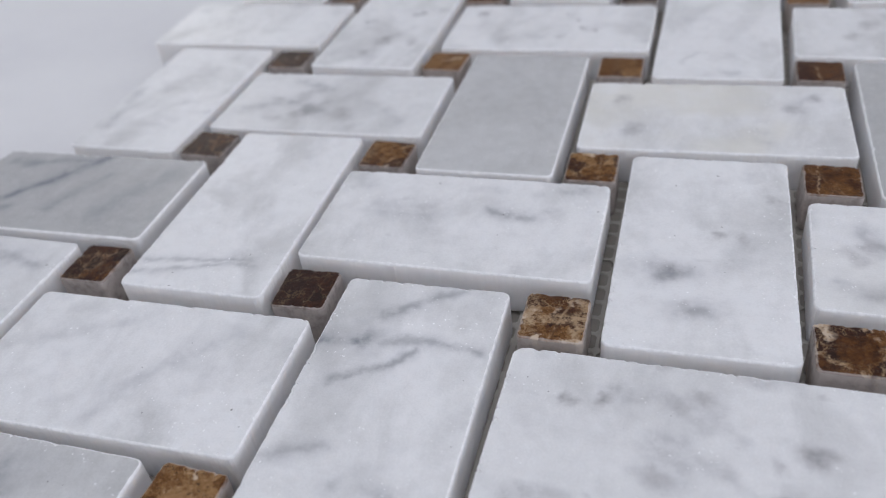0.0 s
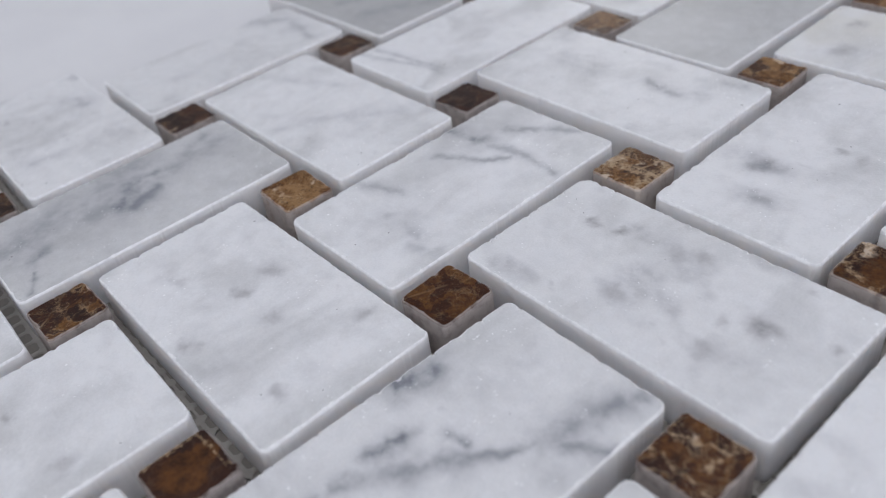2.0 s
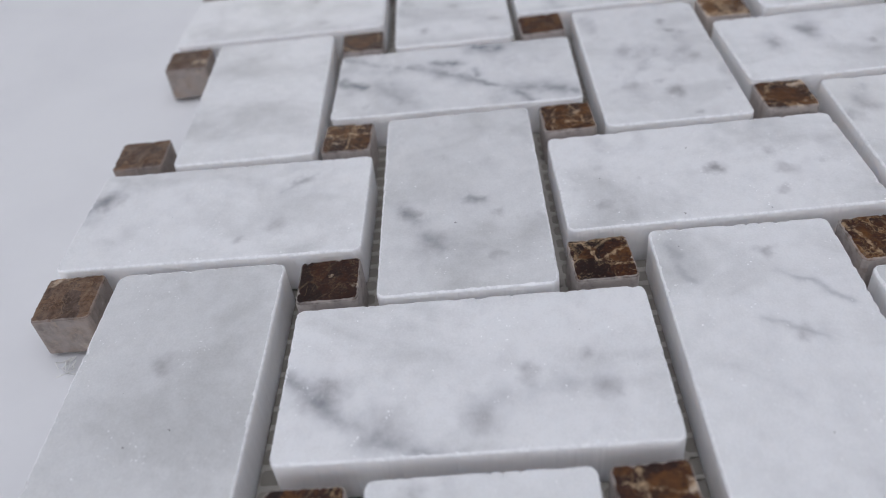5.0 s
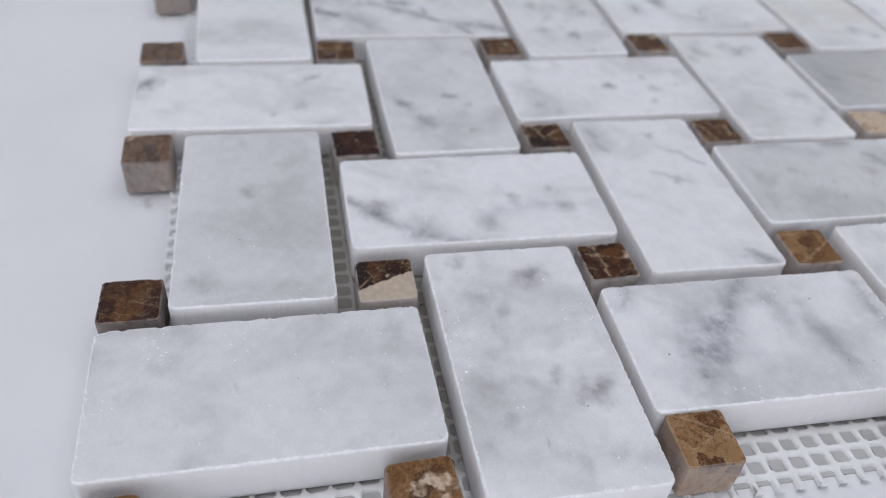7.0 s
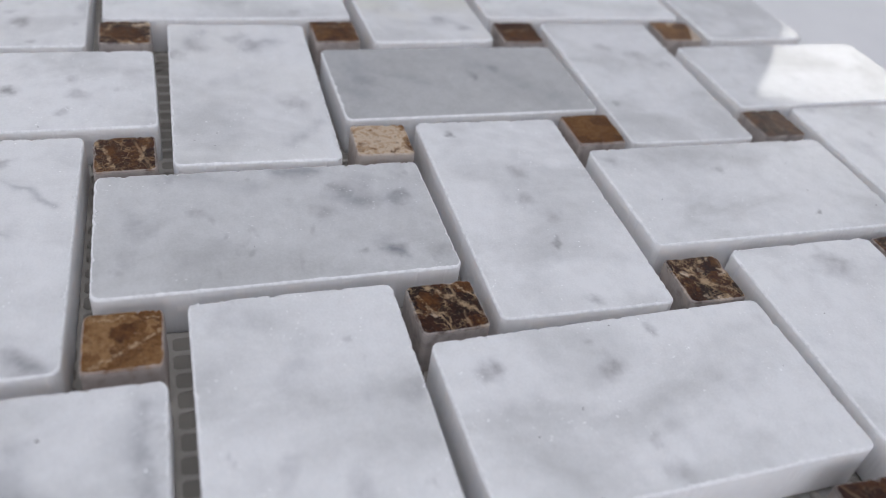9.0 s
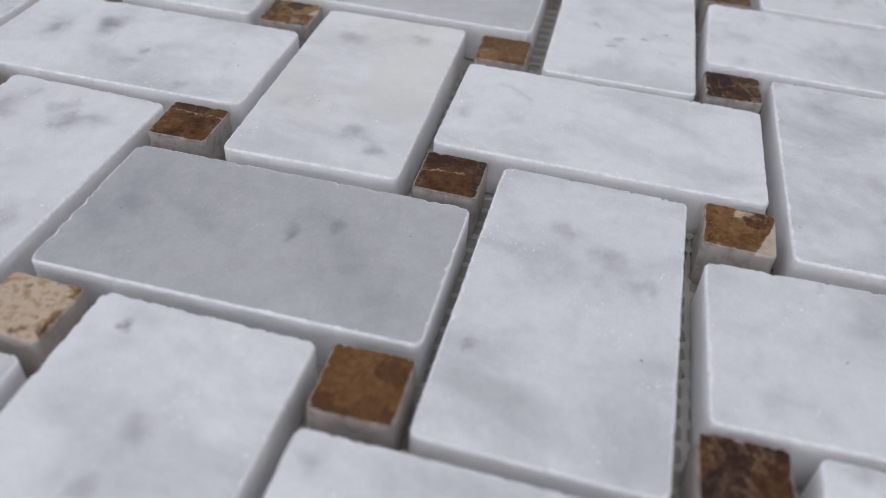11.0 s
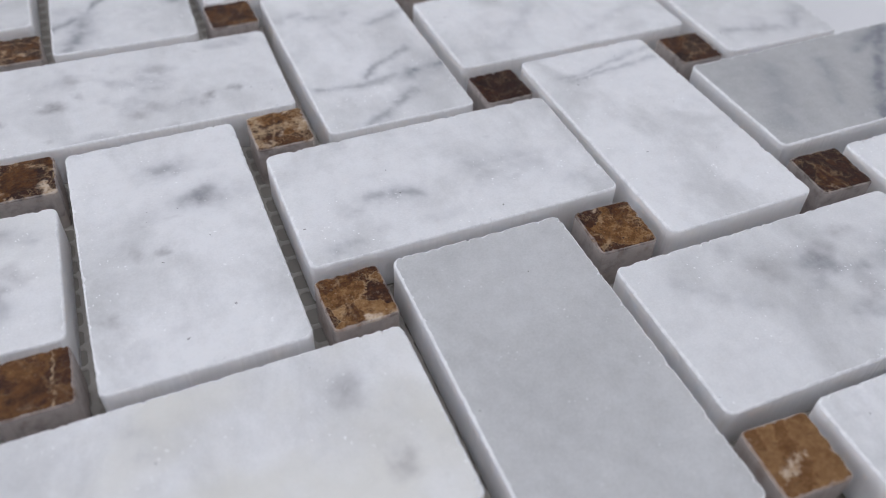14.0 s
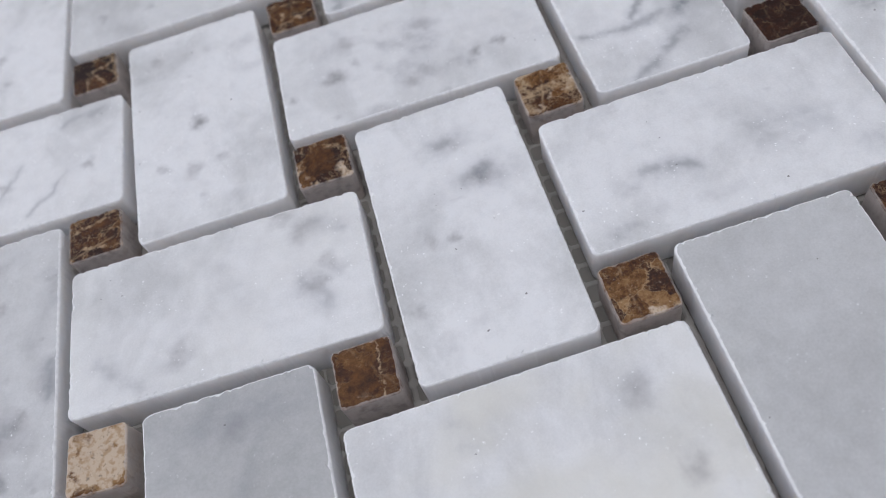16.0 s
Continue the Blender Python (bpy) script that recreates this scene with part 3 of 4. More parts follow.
LAID[2, -1] = -0.22, 0.40, 0.64, -0.30
LAID[2, 0] = -0.07, 0.25, -0.94, -0.40
LAID[2, 1] = -0.16, 0.18, 0.19, -0.34
LAID[2, 2] = 0.15, -0.20, -0.89, -0.40
LAID[2, 3] = 0.70, 0.23, 1.15, -0.09
LAID[3, -3] = -0.70, -0.70, -0.89, 0.01
LAID[3, -2] = -0.45, 0.17, -0.65, 0.13
LAID[3, -1] = -0.63, 0.35, -1.06, -0.25
LAID[3, 0] = -0.57, 0.11, 0.07, -0.31
LAID[3, 1] = -0.23, 0.01, -1.12, -0.13
LAID[3, 2] = 0.11, 0.03, -0.27, 0.31
LAID[4, -2] = -0.17, 0.32, -0.24, 0.40
LAID[4, -1] = -0.06, -0.15, -0.80, 0.21
LAID[4, 0] = -0.37, 0.20, -0.21, 0.26
LAID[4, 1] = -0.48, 0.15, 0.83, 0.40
LAID[4, 2] = 0.09, -0.25, -0.47, 0.40

# Each tile by its column and row; what is not named here is plain white.
TILES = {}


def look_of(i, j, tone=0.06, spots=0.3, warm=0.0, honed=0.40):
    TILES[i, j] = dict(tone=float(tone), spots=float(spots), warm=float(warm), honed=float(honed))


look_of(0, 1, tone=0.68, spots=0.0)
look_of(-2, 0, tone=0.9, spots=0.2)
look_of(2, 1, tone=0.86, spots=0.35)
look_of(-1, -2, tone=0.52, spots=0.2)
look_of(1, -2, tone=0.16, spots=0.35)
look_of(0, -1, tone=0.04, spots=0.15)
look_of(3, 0, tone=0.5, spots=1.0)
look_of(4, -1, tone=0.06, spots=0.1)
look_of(1, 1, tone=0.06, spots=0.2, warm=0.7)
look_of(1, -1, tone=0.15, spots=0.95)
look_of(0, 0, tone=0.06, spots=0.25)
look_of(1, 0, tone=0.02, spots=0.5)
look_of(3, -2, tone=0.03, spots=0.3)
look_of(2, -2, tone=0.3, spots=0.5)
look_of(4, -2, tone=0.12, spots=0.9)
look_of(3, -3, tone=0.38, spots=0.1)
look_of(4, -3, tone=0.25, spots=0.3)
look_of(-1, 0, tone=0.03, spots=0.15)
look_of(-1, -1, tone=0.05, spots=0.2)
look_of(0, -2, tone=0.04, spots=0.55)
look_of(2, -1, tone=0.04, spots=0.6)
look_of(2, 0, tone=0.08, spots=0.15, warm=0.15)
look_of(3, -1, tone=0.08, spots=0.2)
look_of(4, 0, tone=0.1, spots=0.5)
look_of(4, 1, tone=0.05, spots=0.4)
look_of(3, 1, tone=0.05, spots=0.45)
look_of(0, 2, tone=0.02, spots=0.5)
look_of(-1, 2, tone=0.05, spots=0.85)
look_of(1, -3, tone=0.12, spots=0.1)
look_of(2, -3, tone=0.05, spots=0.4)
look_of(0, -3, tone=0.05, spots=0.4)
look_of(-2, -3, tone=0.5, spots=0.4, honed=0.015)
look_of(-1, -3, tone=0.14, spots=0.15)
look_of(-1, 1, tone=0.2, spots=0.6)
look_of(-2, 1, tone=0.1, spots=0.3, honed=0.45)
look_of(-2, -1, tone=0.2, spots=0.3, honed=0.4)
look_of(-2, -2, tone=0.1, spots=0.5, honed=0.35)
look_of(1, 2, tone=0.03, spots=0.15)
look_of(1, 3, tone=0.15, spots=0.3, honed=0.015)
look_of(2, 2, tone=0.12, spots=0.2, honed=0.015)
look_of(2, 3, tone=0.15, spots=0.25, honed=0.015)
look_of(3, 2, tone=0.1, spots=0.3, honed=0.2)
look_of(-1, 3, tone=0.05, spots=0.4, honed=0.02)
look_of(-2, 3, tone=0.05, spots=0.4, honed=0.02)

for i in range(I0, I1 + 1):
    for j in range(J0, J1 + 1):
        if (i, j) not in TILES:
            look_of(i, j)


def smudges(i, j, *marks):
    """Smudges on a tile: place from its middle and half width, in millimetres."""
    TILES[i, j]["spots"] *= 0.45
    for k, mark in enumerate(marks):
        TILES[i, j][f"smudge_{k}"] = mark


smudges(-1, 1, (-4.0, -4.1, -2.5), (-6.6, 3.5, 2.0), (-13.4, 0.8, 1.0), (4.2, -5.3, 2.4), (-10.8, -7.2, 2.1))
smudges(-1, 2, (-2.1, -15.3, 1.6), (0.8, -9.4, -2.4), (-7.1, 1.0, -1.2), (5.3, 6.5, -1.6), (7.6, -10.2, 1.6))
smudges(0, -3, (8.1, 9.0, 1.6), (-4.4, 7.6, 0.9))
smudges(0, -2, (-3.7, 5.7, 2.1), (4.6, 0.3, 2.0), (-12.0, -4.1, 1.2), (16.9, -6.1, 1.2), (13.8, 9.2, 1.6), (1.2, -9.4, 1.4), (-3.0, 0.8, 1.2))
smudges(0, 2, (-17.0, 7.5, -1.7), (6.4, 3.2, -0.7), (2.9, 7.3, -0.7), (7.7, -0.4, 0.8), (2.9, -4.7, 1.0), (10.1, -1.5, 0.8))
smudges(1, -1, (-14.7, 4.2, -1.3), (-10.5, 5.1, -1.2), (-2.0, 5.9, 1.5), (0.6, 7.3, 1.5), (11.0, -4.9, 1.8), (13.6, 1.5, -2.0), (-3.2, -4.5, 1.5), (21.3, 4.4, 1.3), (-3.7, 12.7, 1.5), (10.1, -0.9, 1.1))
smudges(1, 0, (-1.7, -14.6, 2.1), (-5.0, -7.0, -2.3), (2.4, 2.0, 0.9), (5.6, 1.7, 1.1), (10.4, 12.2, 1.2))
smudges(1, 1, (-13.8, -5.6, 2.2), (13.8, 3.6, 1.5), (-16.2, 5.1, 2.1), (17.3, 7.2, 1.4))
smudges(2, -3, (-5.1, -20.7, -2.2), (-6.3, 12.6, 1.6), (5.3, 9.5, 1.5), (8.7, 3.9, 1.0))
smudges(2, -2, (4.8, -8.2, -1.4), (3.1, 2.3, 1.3), (12.2, -4.4, 2.3), (6.1, 5.5, 0.9), (17.1, 4.4, 1.2))
smudges(2, -1, (0.6, 1.5, -1.6), (2.2, 11.3, 1.7), (7.4, -16.6, 1.2), (7.1, 9.3, 1.0), (-2.7, 10.3, 1.1))
smudges(2, 0, (-14.2, -8.0, 2.4), (-15.0, 2.2, 2.2), (-17.4, -0.3, 1.8), (6.7, 7.2, 2.3), (-10.8, -11.7, 2.0))
smudges(2, 1, (-1.5, 2.6, -1.2), (-3.9, 8.0, -1.2), (-0.2, -17.0, 2.0))
smudges(2, 2, (-8.7, 3.6, 2.1), (-12.1, -2.4, 1.8), (-5.1, 8.0, 1.7), (10.1, -9.6, 0.9))
smudges(3, -3, (18.0, -7.1, 2.4), (-4.3, -0.7, 1.3))
smudges(3, -2, (2.8, -17.5, -2.7), (0.3, -21.2, 1.6), (8.2, -9.8, 2.9), (8.0, 0.7, 2.2), (-1.4, 15.0, 1.6), (4.9, 16.0, 1.5), (1.4, 7.1, 1.5))
smudges(3, -1, (21.4, 8.6, -2.2), (-1.8, 2.4, 1.2), (-17.2, 2.3, 1.3))
smudges(3, 0, (-11.4, 5.0, 1.7), (-5.9, 9.9, -2.0), (-3.5, 12.8, 2.3), (-1.5, 6.7, 1.9), (-3.5, 18.7, -1.4), (8.3, 15.3, -1.2), (7.6, 10.4, 0.8), (6.8, -4.3, 0.7), (8.4, 21.3, 1.7), (-2.8, -10.0, 1.1))
smudges(3, 1, (-8.5, 0.8, 2.0), (9.1, 0.3, -0.9), (-1.1, -0.6, 1.4), (-19.9, -7.6, -0.6), (21.5, 1.2, 0.8), (3.4, 2.2, 1.7))
smudges(3, 2, (-9.6, -20.4, 1.3), (-5.4, -2.6, 1.3), (7.2, 8.3, -0.6))
smudges(4, -2, (-16.6, 3.6, -2.9), (-12.0, -5.9, 2.7), (-9.2, -2.3, 1.8), (5.1, -8.2, 2.9), (6.9, 6.7, -3.0), (10.8, -6.3, 1.6), (-20.7, -7.0, 1.4), (3.2, 2.2, 1.3))
smudges(4, 1, (-7.1, -17.3, -1.8), (-4.6, -2.6, -1.9), (-8.9, -3.2, 0.8), (-9.5, 5.1, 0.8), (5.9, -2.7, 0.9), (9.8, -1.7, 1.4))
smudges(4, 2, (-17.6, 2.8, 2.5), (-19.6, 2.3, 1.8))


def strokes(i, j, *lines):
    """Smoky strokes on a tile: two ends from its middle and half width in millimetres, then strength."""
    for k, (x0, y0, x1, y1, width, strength) in enumerate(lines):
        TILES[i, j][f"stroke_{k}"] = x0, y0, width
        TILES[i, j][f"stroke_{k}_end"] = x1, y1, strength


strokes(1, -2, (-11.6, 4.4, -10.3, 9.0, 1.80, 0.99), (-5.7, -3.0, -5.5, 0.0, 1.38, 0.94), (-1.6, 3.7, 1.0, 4.5, 0.97, 0.83), (-5.2, -8.9, 5.9, 10.7, 1.21, 0.68), (5.9, 10.7, 11.2, 23.3, 2.28, 0.66), (-11.0, -23.0, -5.7, -11.3, 1.21, 0.55), (-1.7, -22.3, 1.0, -18.2, 1.20, 0.88), (0.9, -14.2, 9.5, -8.6, 3.24, 0.44), (-6.0, -22.7, -4.5, -11.1, 2.40, 0.40), (13.6, 13.8, 5.8, 10.5, 1.44, 0.66))
strokes(0, -1, (-14.0, 9.5, -5.9, 10.9, 1.72, 0.80), (-5.8, 10.6, 3.7, 11.3, 1.01, 0.50), (3.7, 11.3, 11.3, 11.4, 1.01, 0.50), (-7.9, 3.1, -1.0, 6.7, 0.85, 0.55), (-1.0, 6.7, 1.2, 9.7, 0.85, 0.55), (-4.8, 16.3, 6.1, 22.9, 1.16, 0.50), (-12.7, -11.5, -4.3, -8.0, 1.24, 0.42), (-2.5, -12.5, 6.7, -12.7, 1.49, 0.36), (6.9, -14.7, 11.3, -14.3, 1.15, 0.30))
strokes(-1, -2, (0.0, -1.6, -5.5, 2.4, 2.04, 0.98), (-5.5, 2.4, -4.8, 6.0, 2.04, 0.98), (2.1, -0.7, 0.4, 4.3, 1.56, 0.78), (3.9, -18.4, 2.4, -16.1, 1.56, 1.00), (-2.5, -20.6, -10.2, 3.6, 5.04, 0.52), (-0.9, -8.3, -5.3, 19.1, 3.12, 0.47), (-6.4, 12.3, -9.7, 18.2, 1.44, 0.52), (10.6, -22.2, 6.8, -19.7, 0.60, 0.78))
strokes(-2, 0, (-20.3, -10.7, -8.9, -1.0, 1.60, 0.92), (-8.9, -1.0, 1.4, 11.6, 1.60, 0.92), (-18.1, 8.9, 1.7, 10.2, 1.30, 0.63), (10.7, -6.2, 17.8, 6.6, 2.60, 0.34), (-20.9, -11.7, -8.9, -6.1, 1.60, 0.69), (-0.9, -6.4, 5.6, 5.4, 1.20, 0.46))
strokes(4, -1, (5.9, -13.4, -2.8, -6.3, 3.30, 0.86), (-2.8, -6.3, -11.9, 0.8, 2.20, 0.65), (-5.8, 9.1, 6.5, 9.9, 2.20, 0.47), (-8.9, 21.0, 4.4, 20.8, 1.70, 0.49), (-8.4, -21.5, -13.1, -19.8, 1.20, 0.55), (-7.3, 3.3, -1.7, 4.2, 2.00, 0.31))
strokes(3, -1, (-20.3, -10.4, -12.5, -8.5, 0.78, 0.36), (-13.5, 2.0, -6.6, 10.3, 0.59, 0.36), (-4.2, -1.7, -0.5, 4.6, 0.59, 0.29), (19.8, 5.1, 22.2, 10.9, 1.00, 0.36), (2.4, -9.3, 7.9, -1.0, 0.65, 0.14))
strokes(3, -2, (-0.1, -22.5, 6.8, -15.9, 1.5, 0.50), (6.8, -15.9, 12.8, -4.3, 1.5, 0.50), (6.1, 0.6, 3.2, 15.0, 2.2, 0.24))
strokes(0, 0, (12.0, 1.9, 4.9, 2.7, 1.4, 0.5), (-4.4, 0.2, -12.7, 1.0, 2, 0.26), (-17.3, 7.0, -21.8, 9.8, 2, 0.22), (20.2, 10.9, 16.2, 10.7, 0.8, 0.4), (-14.1, 3.4, -9.0, 1.9, 1.6, 0.22))
strokes(-1, 0, (-11.1, -16.7, 6.5, -15.0, 0.8, 0.38), (4.5, -15.4, 5.4, -15.1, 0.7, 0.5), (-12.1, -20.2, 7.7, -15.6, 0.7, 0.4))
strokes(-1, -1, (-0.2, -9.5, 7.7, 3.4, 1.7, 0.26), (7.7, 3.4, 14.1, 8.6, 1.7, 0.26), (-19.6, 1.5, -4.7, 7.7, 1.4, 0.2))
strokes(2, -2, (3.0, -9.2, 7.5, -7.4, 1.3, 0.55), (10.4, -6.1, 13.4, -2.8, 1.5, 0.4), (2.8, 1.4, 3.4, 3.1, 1, 0.5))
strokes(2, -3, (-0.5, -24.0, -6.9, -20.3, 1.3, 0.55), (-3.9, 9.0, -8.0, 14.2, 0.8, 0.35))
strokes(2, 0, (-13.5, 1.5, -16.3, 5.0, 1.6, 0.38), (-15.9, -9.1, -19.8, -6.3, 1.2, 0.35), (-0.2, -5.4, -3.3, 1.2, 2.4, 0.16), (18.2, 4.7, 12.4, 10.4, 1.6, 0.3))
strokes(1, 0, (-3.1, -6.6, -6.0, -8.4, 1.5, 0.5), (0.1, -15.5, -2.4, -15.2, 1.5, 0.4))
strokes(-1, 1, (-2.5, -3.7, -9.3, -0.3, 1.6, 0.5), (-2.9, 5.8, -11.5, 8.1, 1.3, 0.4), (16.9, -6.6, 7.2, 0.1, 1.2, 0.2), (-18.8, -4.2, -9.6, 0.5, 1.8, 0.3), (-4.5, -2.3, -0.8, 0.1, 1, 0.5))
strokes(3, 0, (-4.1, 9.6, -3.7, 19.6, 2.2, 0.36), (-11.6, 2.6, -11.0, 7.5, 1.2, 0.5), (7.9, 14.2, 8.8, 16.8, 0.9, 0.6), (-11.6, -8.7, -8.1, -1.9, 2, 0.22))
strokes(2, 1, (-9.8, 1.8, 9.3, 17.8, 2.5, 0.25), (-7.0, -18.7, 1.9, -6.1, 2, 0.2), (4.0, -19.4, -7.8, -19.4, 4.5, 0.32))
strokes(-2, 1, (-9.0, -14.1, -10.4, 0.9, 1.5, 0.3))
strokes(1, 1, (9.8, -9.0, 7.5, -5.8, 2, 0.25), (17.0, 7.9, 13.4, 4.3, 1.5, 0.25))
strokes(1, 2, (3.7, -21.0, 1.3, -20.9, 1.4, 0.3), (-4.2, -12.1, -7.3, -16.0, 0.6, 0.2))
strokes(-2, -2, (-10.5, 5.8, -4.5, 8.4, 1.5, 0.4), (11.0, -8.4, 11.3, -2.7, 1.3, 0.3))
strokes(-2, -1, (-11.1, 13.0, -4.1, 19.4, 1.6, 0.4), (-4.1, 19.4, 8.5, 16.9, 1.6, 0.4))


def tile_label(props):
    if props["tone"] > 0.35:
        return "plain grey marble tile" if "stroke_3" not in props else "grey marble tile with darker veins"
    if props["warm"] > 0.5:
        return "white marble tile with a cream tint"
    if "stroke_4" in props:
        return "white marble tile with a smoky grey streak"
    return "white marble tile with grey spots" if "smudge_4" in props else ""


def dot_label(props):
    if props["seam_at"] < 9:
        return "brown stone dot, half dark and half pale cream"
    if props["cream"] > 0.2:
        return "brown stone dot with cream patches"
    if props["tone"] < 0.25:
        return "very dark brown stone dot"
    return "tan stone dot" if props["tone"] > 0.6 else ""


for i in range(I0, I1 + 1):
    for j in range(J0, J1 + 1):
        props = TILES[i, j]
        dx, dy, turn, lift = LAID.get((i, j), (0, 0, 0, 0))
        seed = (i + 5) * 31 + (j + 7)
        flat = (i + j) % 2 == 0
        a, b = (LONG, SHORT) if flat else (SHORT, LONG)
        bm = stone_piece(a, b, SHEET_TOP - BASE, 0.0012, 0.00034, 0.00026, 0.00005, 85, seed, 2)
        rnd = random.Random(seed)
        turn = turn or rnd.uniform(-0.4, 0.4)
        at = pose(i * P + dx * 0.001, j * P + dy * 0.001, BASE + lift * 0.001, rnd.uniform(-0.25, 0.25), rnd.uniform(-0.25, 0.25), turn)
        ob = part("marble_tile", bm, (MARBLE, SAWN, CHIPPED_HIGHLIT), sheet, tile_label(props), at)
        for key, value in props.items():
            ob[key] = value

DOTS = {}


def dot_look(x, y, tone=0.4, net=0.6, cream=0.0, honed=0.30, turn=0.0, seam=(0, 99), dust=0.0, bare=0.0):
    """seam: the way towards its pale side in degrees, and the seam's distance from the middle in millimetres."""
    DOTS[x, y] = dict(tone=tone, net=net, cream=cream, honed=honed, turn=turn, seam=radians(seam[0]), seam_at=float(seam[1]), dust=float(dust), bare=float(bare))


dot_look(-0.5, -0.5, 0.18, 0.3)
dot_look(0.5, -0.5, 0.6, 0.9, 0.3)
dot_look(1.5, -0.5, 0.45, 0.7, 0.15)
dot_look(0.5, -1.5, 0.5, 0.35)
dot_look(-0.5, -1.5, 0.78, 1.0, 0.08)
dot_look(-1.5, -1.5, 0.3, 0.5)
dot_look(-0.5, -2.5, 0.45, 0.8)
dot_look(0.5, -2.5, 0.3, 0.1)
dot_look(1.5, -2.5, 0.45, 0.7)
dot_look(1.5, -1.5, 0.36, 0.8)
dot_look(2.5, -2.5, 0.2, 0.3)
dot_look(2.5, -1.5, 0.22, 0.9)
dot_look(2.5, -0.5, 0.5, 0.8)
dot_look(3.5, -2.5, 0.2, 0.9, 0.0, seam=(23, 0.2))
dot_look(3.5, -1.5, 0.4, 0.4)
dot_look(3.5, -0.5, 0.86, 0.3)
dot_look(3.5, 0.5, 0.2, 1.0)
dot_look(2.5, 0.5, 0.9, 0.6, 0.6)
dot_look(2.5, 1.5, 0.72, 0.0)
dot_look(3.5, 1.5, 0.3, 1.0, 0.2)
dot_look(4.5, -3.5, 0.7, 0.6)
dot_look(4.5, -2.5, 0.75, 0.4, 0.1)
dot_look(4.5, -1.5, 0.92, 1.0)
dot_look(4.5, 0.5, 0.42, 0.7, 0.0, 0.5, 4, dust=0.10, bare=0.75)
dot_look(4.5, -0.5, 0.55, 0.4, 0.05, 0.5, -5, dust=0.35, bare=0.35)
dot_look(0.5, 0.5, 0.7, 1.0)
dot_look(-0.5, 0.5, 0.64, 0.8)
dot_look(-0.5, 1.5, 0.88, 0.05)
dot_look(0.5, 1.5, 0.78, 0.3)
dot_look(1.5, 0.5, 0.62, 0.3)
dot_look(1.5, 1.5, 0.42, 0.4)
dot_look(1.5, 2.5, 0.75, 0.3, 0.1, seam=(70, 3.2))
dot_look(0.5, 2.5, 0.2, 1.0)
dot_look(-1.5, -3.5, 0.4, 0.3, 0.0, 0.06)
for worn in (-0.5, 0.5, 1.5, 2.5):
    dot_look(worn, -3.5, 0.5, 0.5, honed=0.5, dust=0.32, bare=0.45)

# dots along the open edges lie closer to the tiles, in millimetres
DOT_LAID = {(4.5, -1.5): (-2.3, 0.7), (4.5, -0.5): (-2.2, 1.0), (4.5, 0.5): (-2.2, 0.9), (2.5, -3.5): (-1.2, 0.0), (1.5, -3.5): (-1.0, 0.0)}


def marks_on_dot(x, y, veins, fragments):
    """Cream veins by their ends and half width, smooth amber fragments by place and half width, in millimetres."""
    for k, (x0, y0, x1, y1, width) in enumerate(veins):
        DOTS[x, y][f"stroke_{k}"] = x0, y0, width
        DOTS[x, y][f"stroke_{k}_end"] = x1, y1, 1.0
    for k, place in enumerate(fragments):
        DOTS[x, y][f"fragment_{k}"] = place


marks_on_dot(1.5, -1.5, [(-4.21, -1.84, 3.75, -2.92, 0.28), (-4.07, 0.89, 1.93, 2.45, 0.25), (1.92, 0.04, 2.11, 3.89, 0.50), (-1.88, 5.45, 3.20, 3.99, 0.20)], [(-1.98, -1.04, 1.60), (-2.44, 3.48, 1.20)])
marks_on_dot(0.5, -2.5, [(-4.06, -4.21, -3.81, 3.30, 0.25), (1.32, -4.86, 5.20, -0.19, 0.30), (-3.50, 3.20, 2.78, 3.90, 0.20)], [(-0.30, -0.47, 3.00), (-0.78, 2.61, 1.80)])
marks_on_dot(0.5, -0.5, [(-3.09, -3.55, -3.48, 4.65, 0.90), (3.24, -4.25, 3.90, 3.31, 1.00), (-2.80, -0.86, 4.45, 0.37, 0.90)], [(-0.38, 4.65, 1.70), (0.95, -1.47, 0.50), (-3.80, -1.11, 0.55), (3.57, -0.51, 0.45)])
marks_on_dot(1.5, -0.5, [(-4.60, -0.85, 2.13, -4.87, 0.35), (-4.32, -0.33, -3.35, 4.41, 0.30), (2.23, -4.68, 4.45, 0.97, 0.30)], [(0.45, 0.14, 2.70), (-2.80, -3.23, 1.50)])
marks_on_dot(1.5, -2.5, [(-0.88, -4.35, -0.83, 4.23, 0.38), (-4.47, 0.84, 3.92, -0.01, 0.20), (-3.89, -3.18, -2.60, 3.09, 0.18)], [(1.51, 2.07, 1.60), (-1.82, -2.01, 1.20)])
marks_on_dot(2.5, -1.5, [(-3.41, -3.16, -4.53, 4.39, 0.35), (1.47, -1.37, -2.62, 4.42, 0.30), (-5.09, -2.35, 1.57, -0.62, 0.25), (1.77, 0.89, 1.69, 4.74, 0.20)], [(-0.37, 2.82, 1.80), (-0.99, -1.77, 1.30)])
marks_on_dot(3.5, 0.5, [(-4.20, -1.86, 2.33, 4.51, 0.50), (-4.95, 1.29, -0.56, 4.57, 0.30), (-0.22, -4.74, 1.43, -0.62, 0.30), (-2.58, -3.22, 3.91, -0.63, 0.20)], [(-1.35, -2.05, 1.60), (-3.25, 3.11, 1.50)])
marks_on_dot(3.5, -0.5, [(3.78, -3.30, -0.97, 4.20, 0.25), (-3.61, -3.79, -3.33, 3.84, 0.20)], [(-1.18, 0.13, 1.50)])
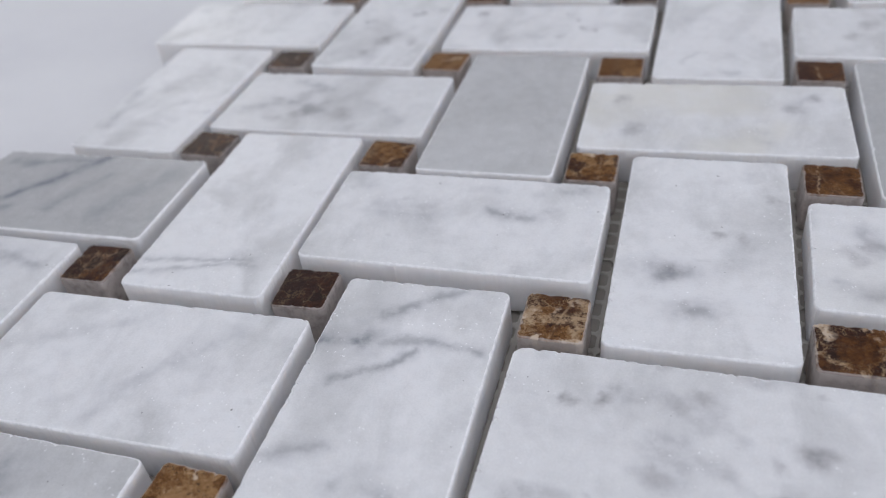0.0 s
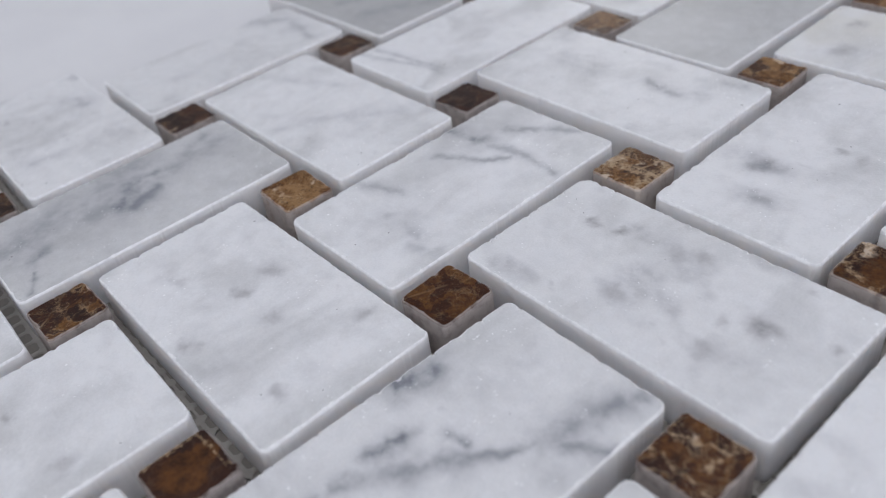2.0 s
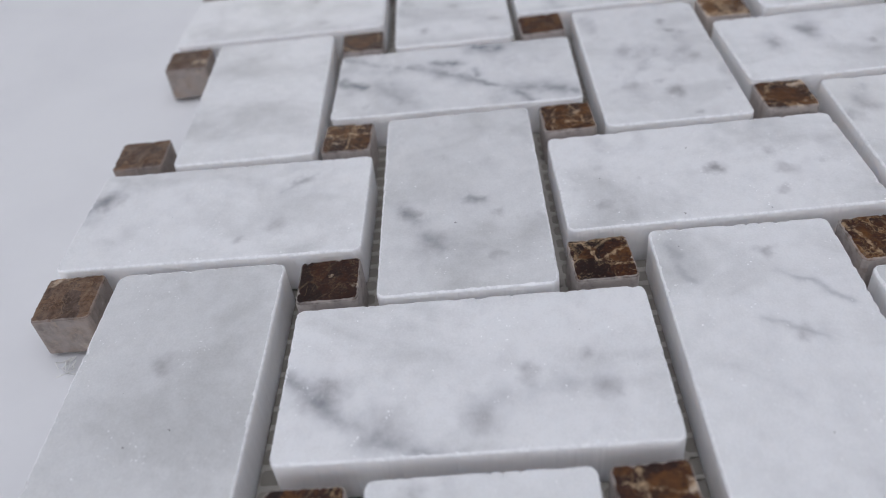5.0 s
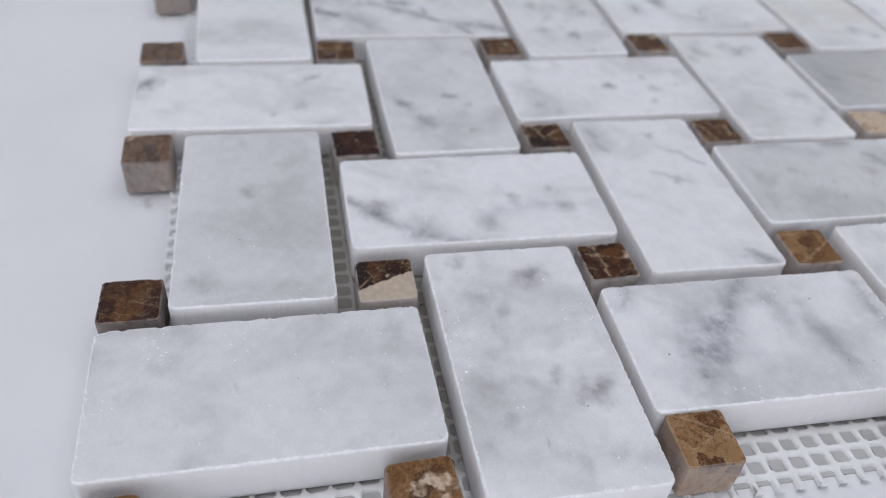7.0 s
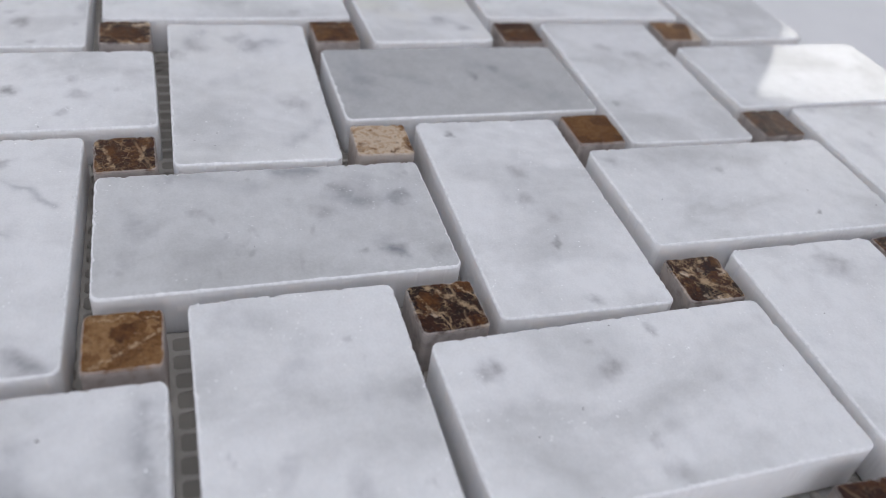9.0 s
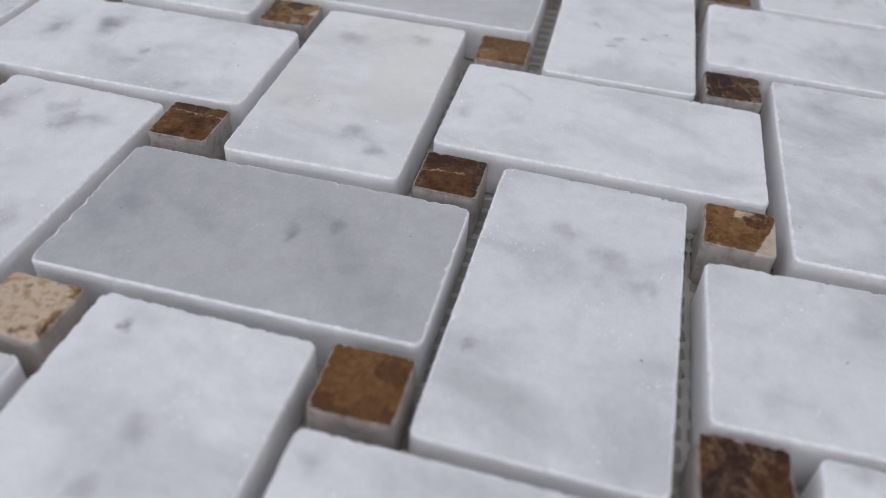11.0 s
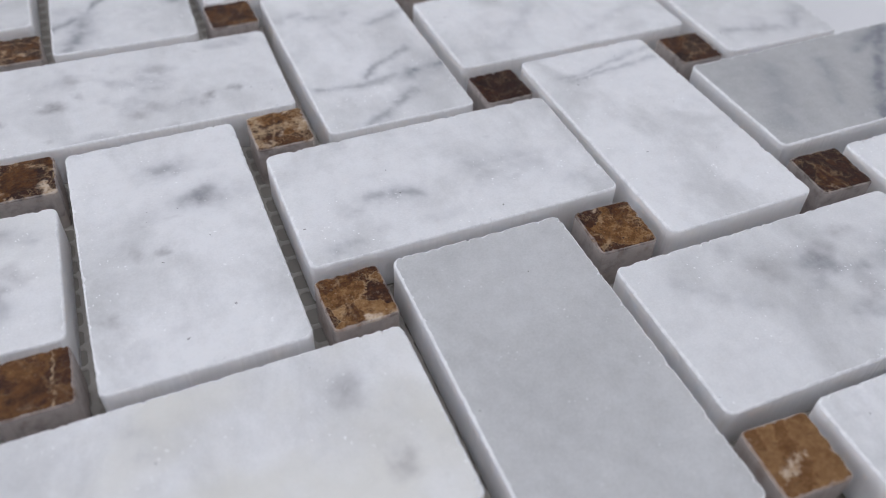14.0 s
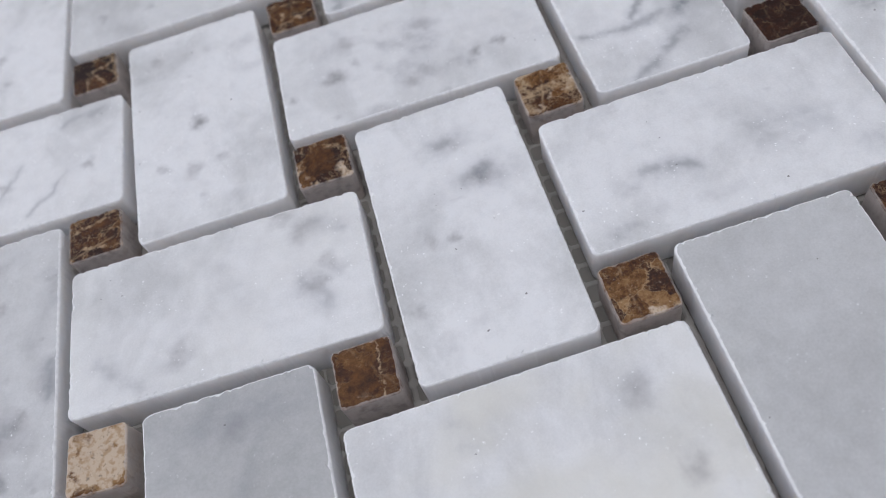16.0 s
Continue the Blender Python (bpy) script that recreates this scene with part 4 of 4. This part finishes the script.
marks_on_dot(3.5, -1.5, [(-5.81, -1.48, 3.36, -0.86, 0.35), (-2.16, -3.23, -0.22, 2.90, 0.15)], [(-1.15, 1.06, 2.00), (-4.15, -3.23, 1.20)])
marks_on_dot(1.5, 0.5, [(-2.33, -4.17, -1.96, 4.02, 0.20)], [(0.63, 1.29, 2.20), (-2.84, -3.62, 1.00)])
marks_on_dot(2.5, -0.5, [(3.21, -1.42, -3.58, -3.72, 0.40), (1.98, 2.21, -4.93, 3.31, 0.40)], [(-0.90, -2.11, 1.30)])
marks_on_dot(3.5, 1.5, [(-3.98, -3.08, 3.81, 1.55, 0.50), (-0.50, -4.12, -4.43, 2.87, 0.40), (1.19, -0.52, 3.01, 3.92, 0.40)], [(-3.03, 3.94, 1.40)])
marks_on_dot(1.5, 1.5, [(-0.02, -4.05, -0.41, 2.56, 0.18)], [(0.68, 0.37, 2.60), (0.50, -2.50, 1.50)])

for i in range(I0, I1 + 1):
    for j in range(J0 - 1, J1):
        x, y = i + 0.5, j + 0.5
        seed = (i + 9) * 17 + (j + 9) * 5
        rnd = random.Random(seed)
        props = DOTS.get((x, y), dict(tone=rnd.uniform(0.25, 0.65), net=rnd.uniform(0.3, 0.8), cream=0.0, honed=0.36, turn=0.0, seam=0.0, seam_at=99.0, dust=0.0, bare=0.0))
        if (i == I1 or j == J0 - 1) and not props["bare"]:       # dots along the open edges keep their brown sides
            props = {**props, "bare": 0.5}
        size = DOT + rnd.uniform(-0.0003, 0.0003)
        bm = stone_piece(size, DOT + rnd.uniform(-0.0003, 0.0003), SHEET_TOP - BASE - rnd.uniform(0.0, 0.0005), 0.0008, 0.00034, 0.00022, 0.00008, 22, seed, 2)
        dx, dy = DOT_LAID.get((x, y), (0, 0))
        at = pose(x * P + dx * 0.001 + rnd.uniform(-0.0004, 0.0004), y * P + dy * 0.001 + rnd.uniform(-0.0004, 0.0004), BASE, rnd.uniform(-0.8, 0.8), rnd.uniform(-0.8, 0.8), props["turn"] + rnd.uniform(-2.5, 2.5))
        ob = part("stone_dot", bm, (BROWN, BROWN_SIDE, BROWN_WORN), sheet, dot_label(props), at)
        for key, value in props.items():
            ob[key] = value

net_backing()


def strands(x, y, seed):
    """A few loose glass fibres of the net, sticking out from under a dot."""
    rnd = random.Random(seed)
    curve = bpy.data.curves.new("loose_fibres", "CURVE")
    curve.dimensions, curve.bevel_depth, curve.bevel_resolution = "3D", 0.00009, 1
    for _ in range(9):
        way, far = radians(rnd.uniform(-60, 20)), rnd.uniform(0.0015, 0.0032)
        start = Vector((x + rnd.uniform(-0.0012, 0.0012), y + rnd.uniform(-0.001, 0.001), 0.0006))
        spline = curve.splines.new("POLY")
        spline.points.add(4)
        for k, p in enumerate(spline.points):
            f = k / 4
            bend = way + f * rnd.uniform(-0.5, 0.5)
            q = start + Vector((math.cos(bend), math.sin(bend), 0)) * far * f
            p.co = (q.x, q.y, 0.0006 + f * rnd.uniform(-0.0004, 0.0008), 1)
    ob = new("loose_fibres", curve)
    me = bpy.data.meshes.new_from_object(ob)
    bpy.data.objects.remove(ob)
    me.materials.clear()
    me.materials.append(FIBRE)
    ob = new("loose_fibres", me)
    ob.parent = sheet
    return tagged(ob, "frayed white glass fibres", kind="stuff")


strands(2.5 * P + 0.004, -3.5 * P - 0.001, 3)
strands(4.5 * P + 0.002, -0.5 * P + 0.004, 8)
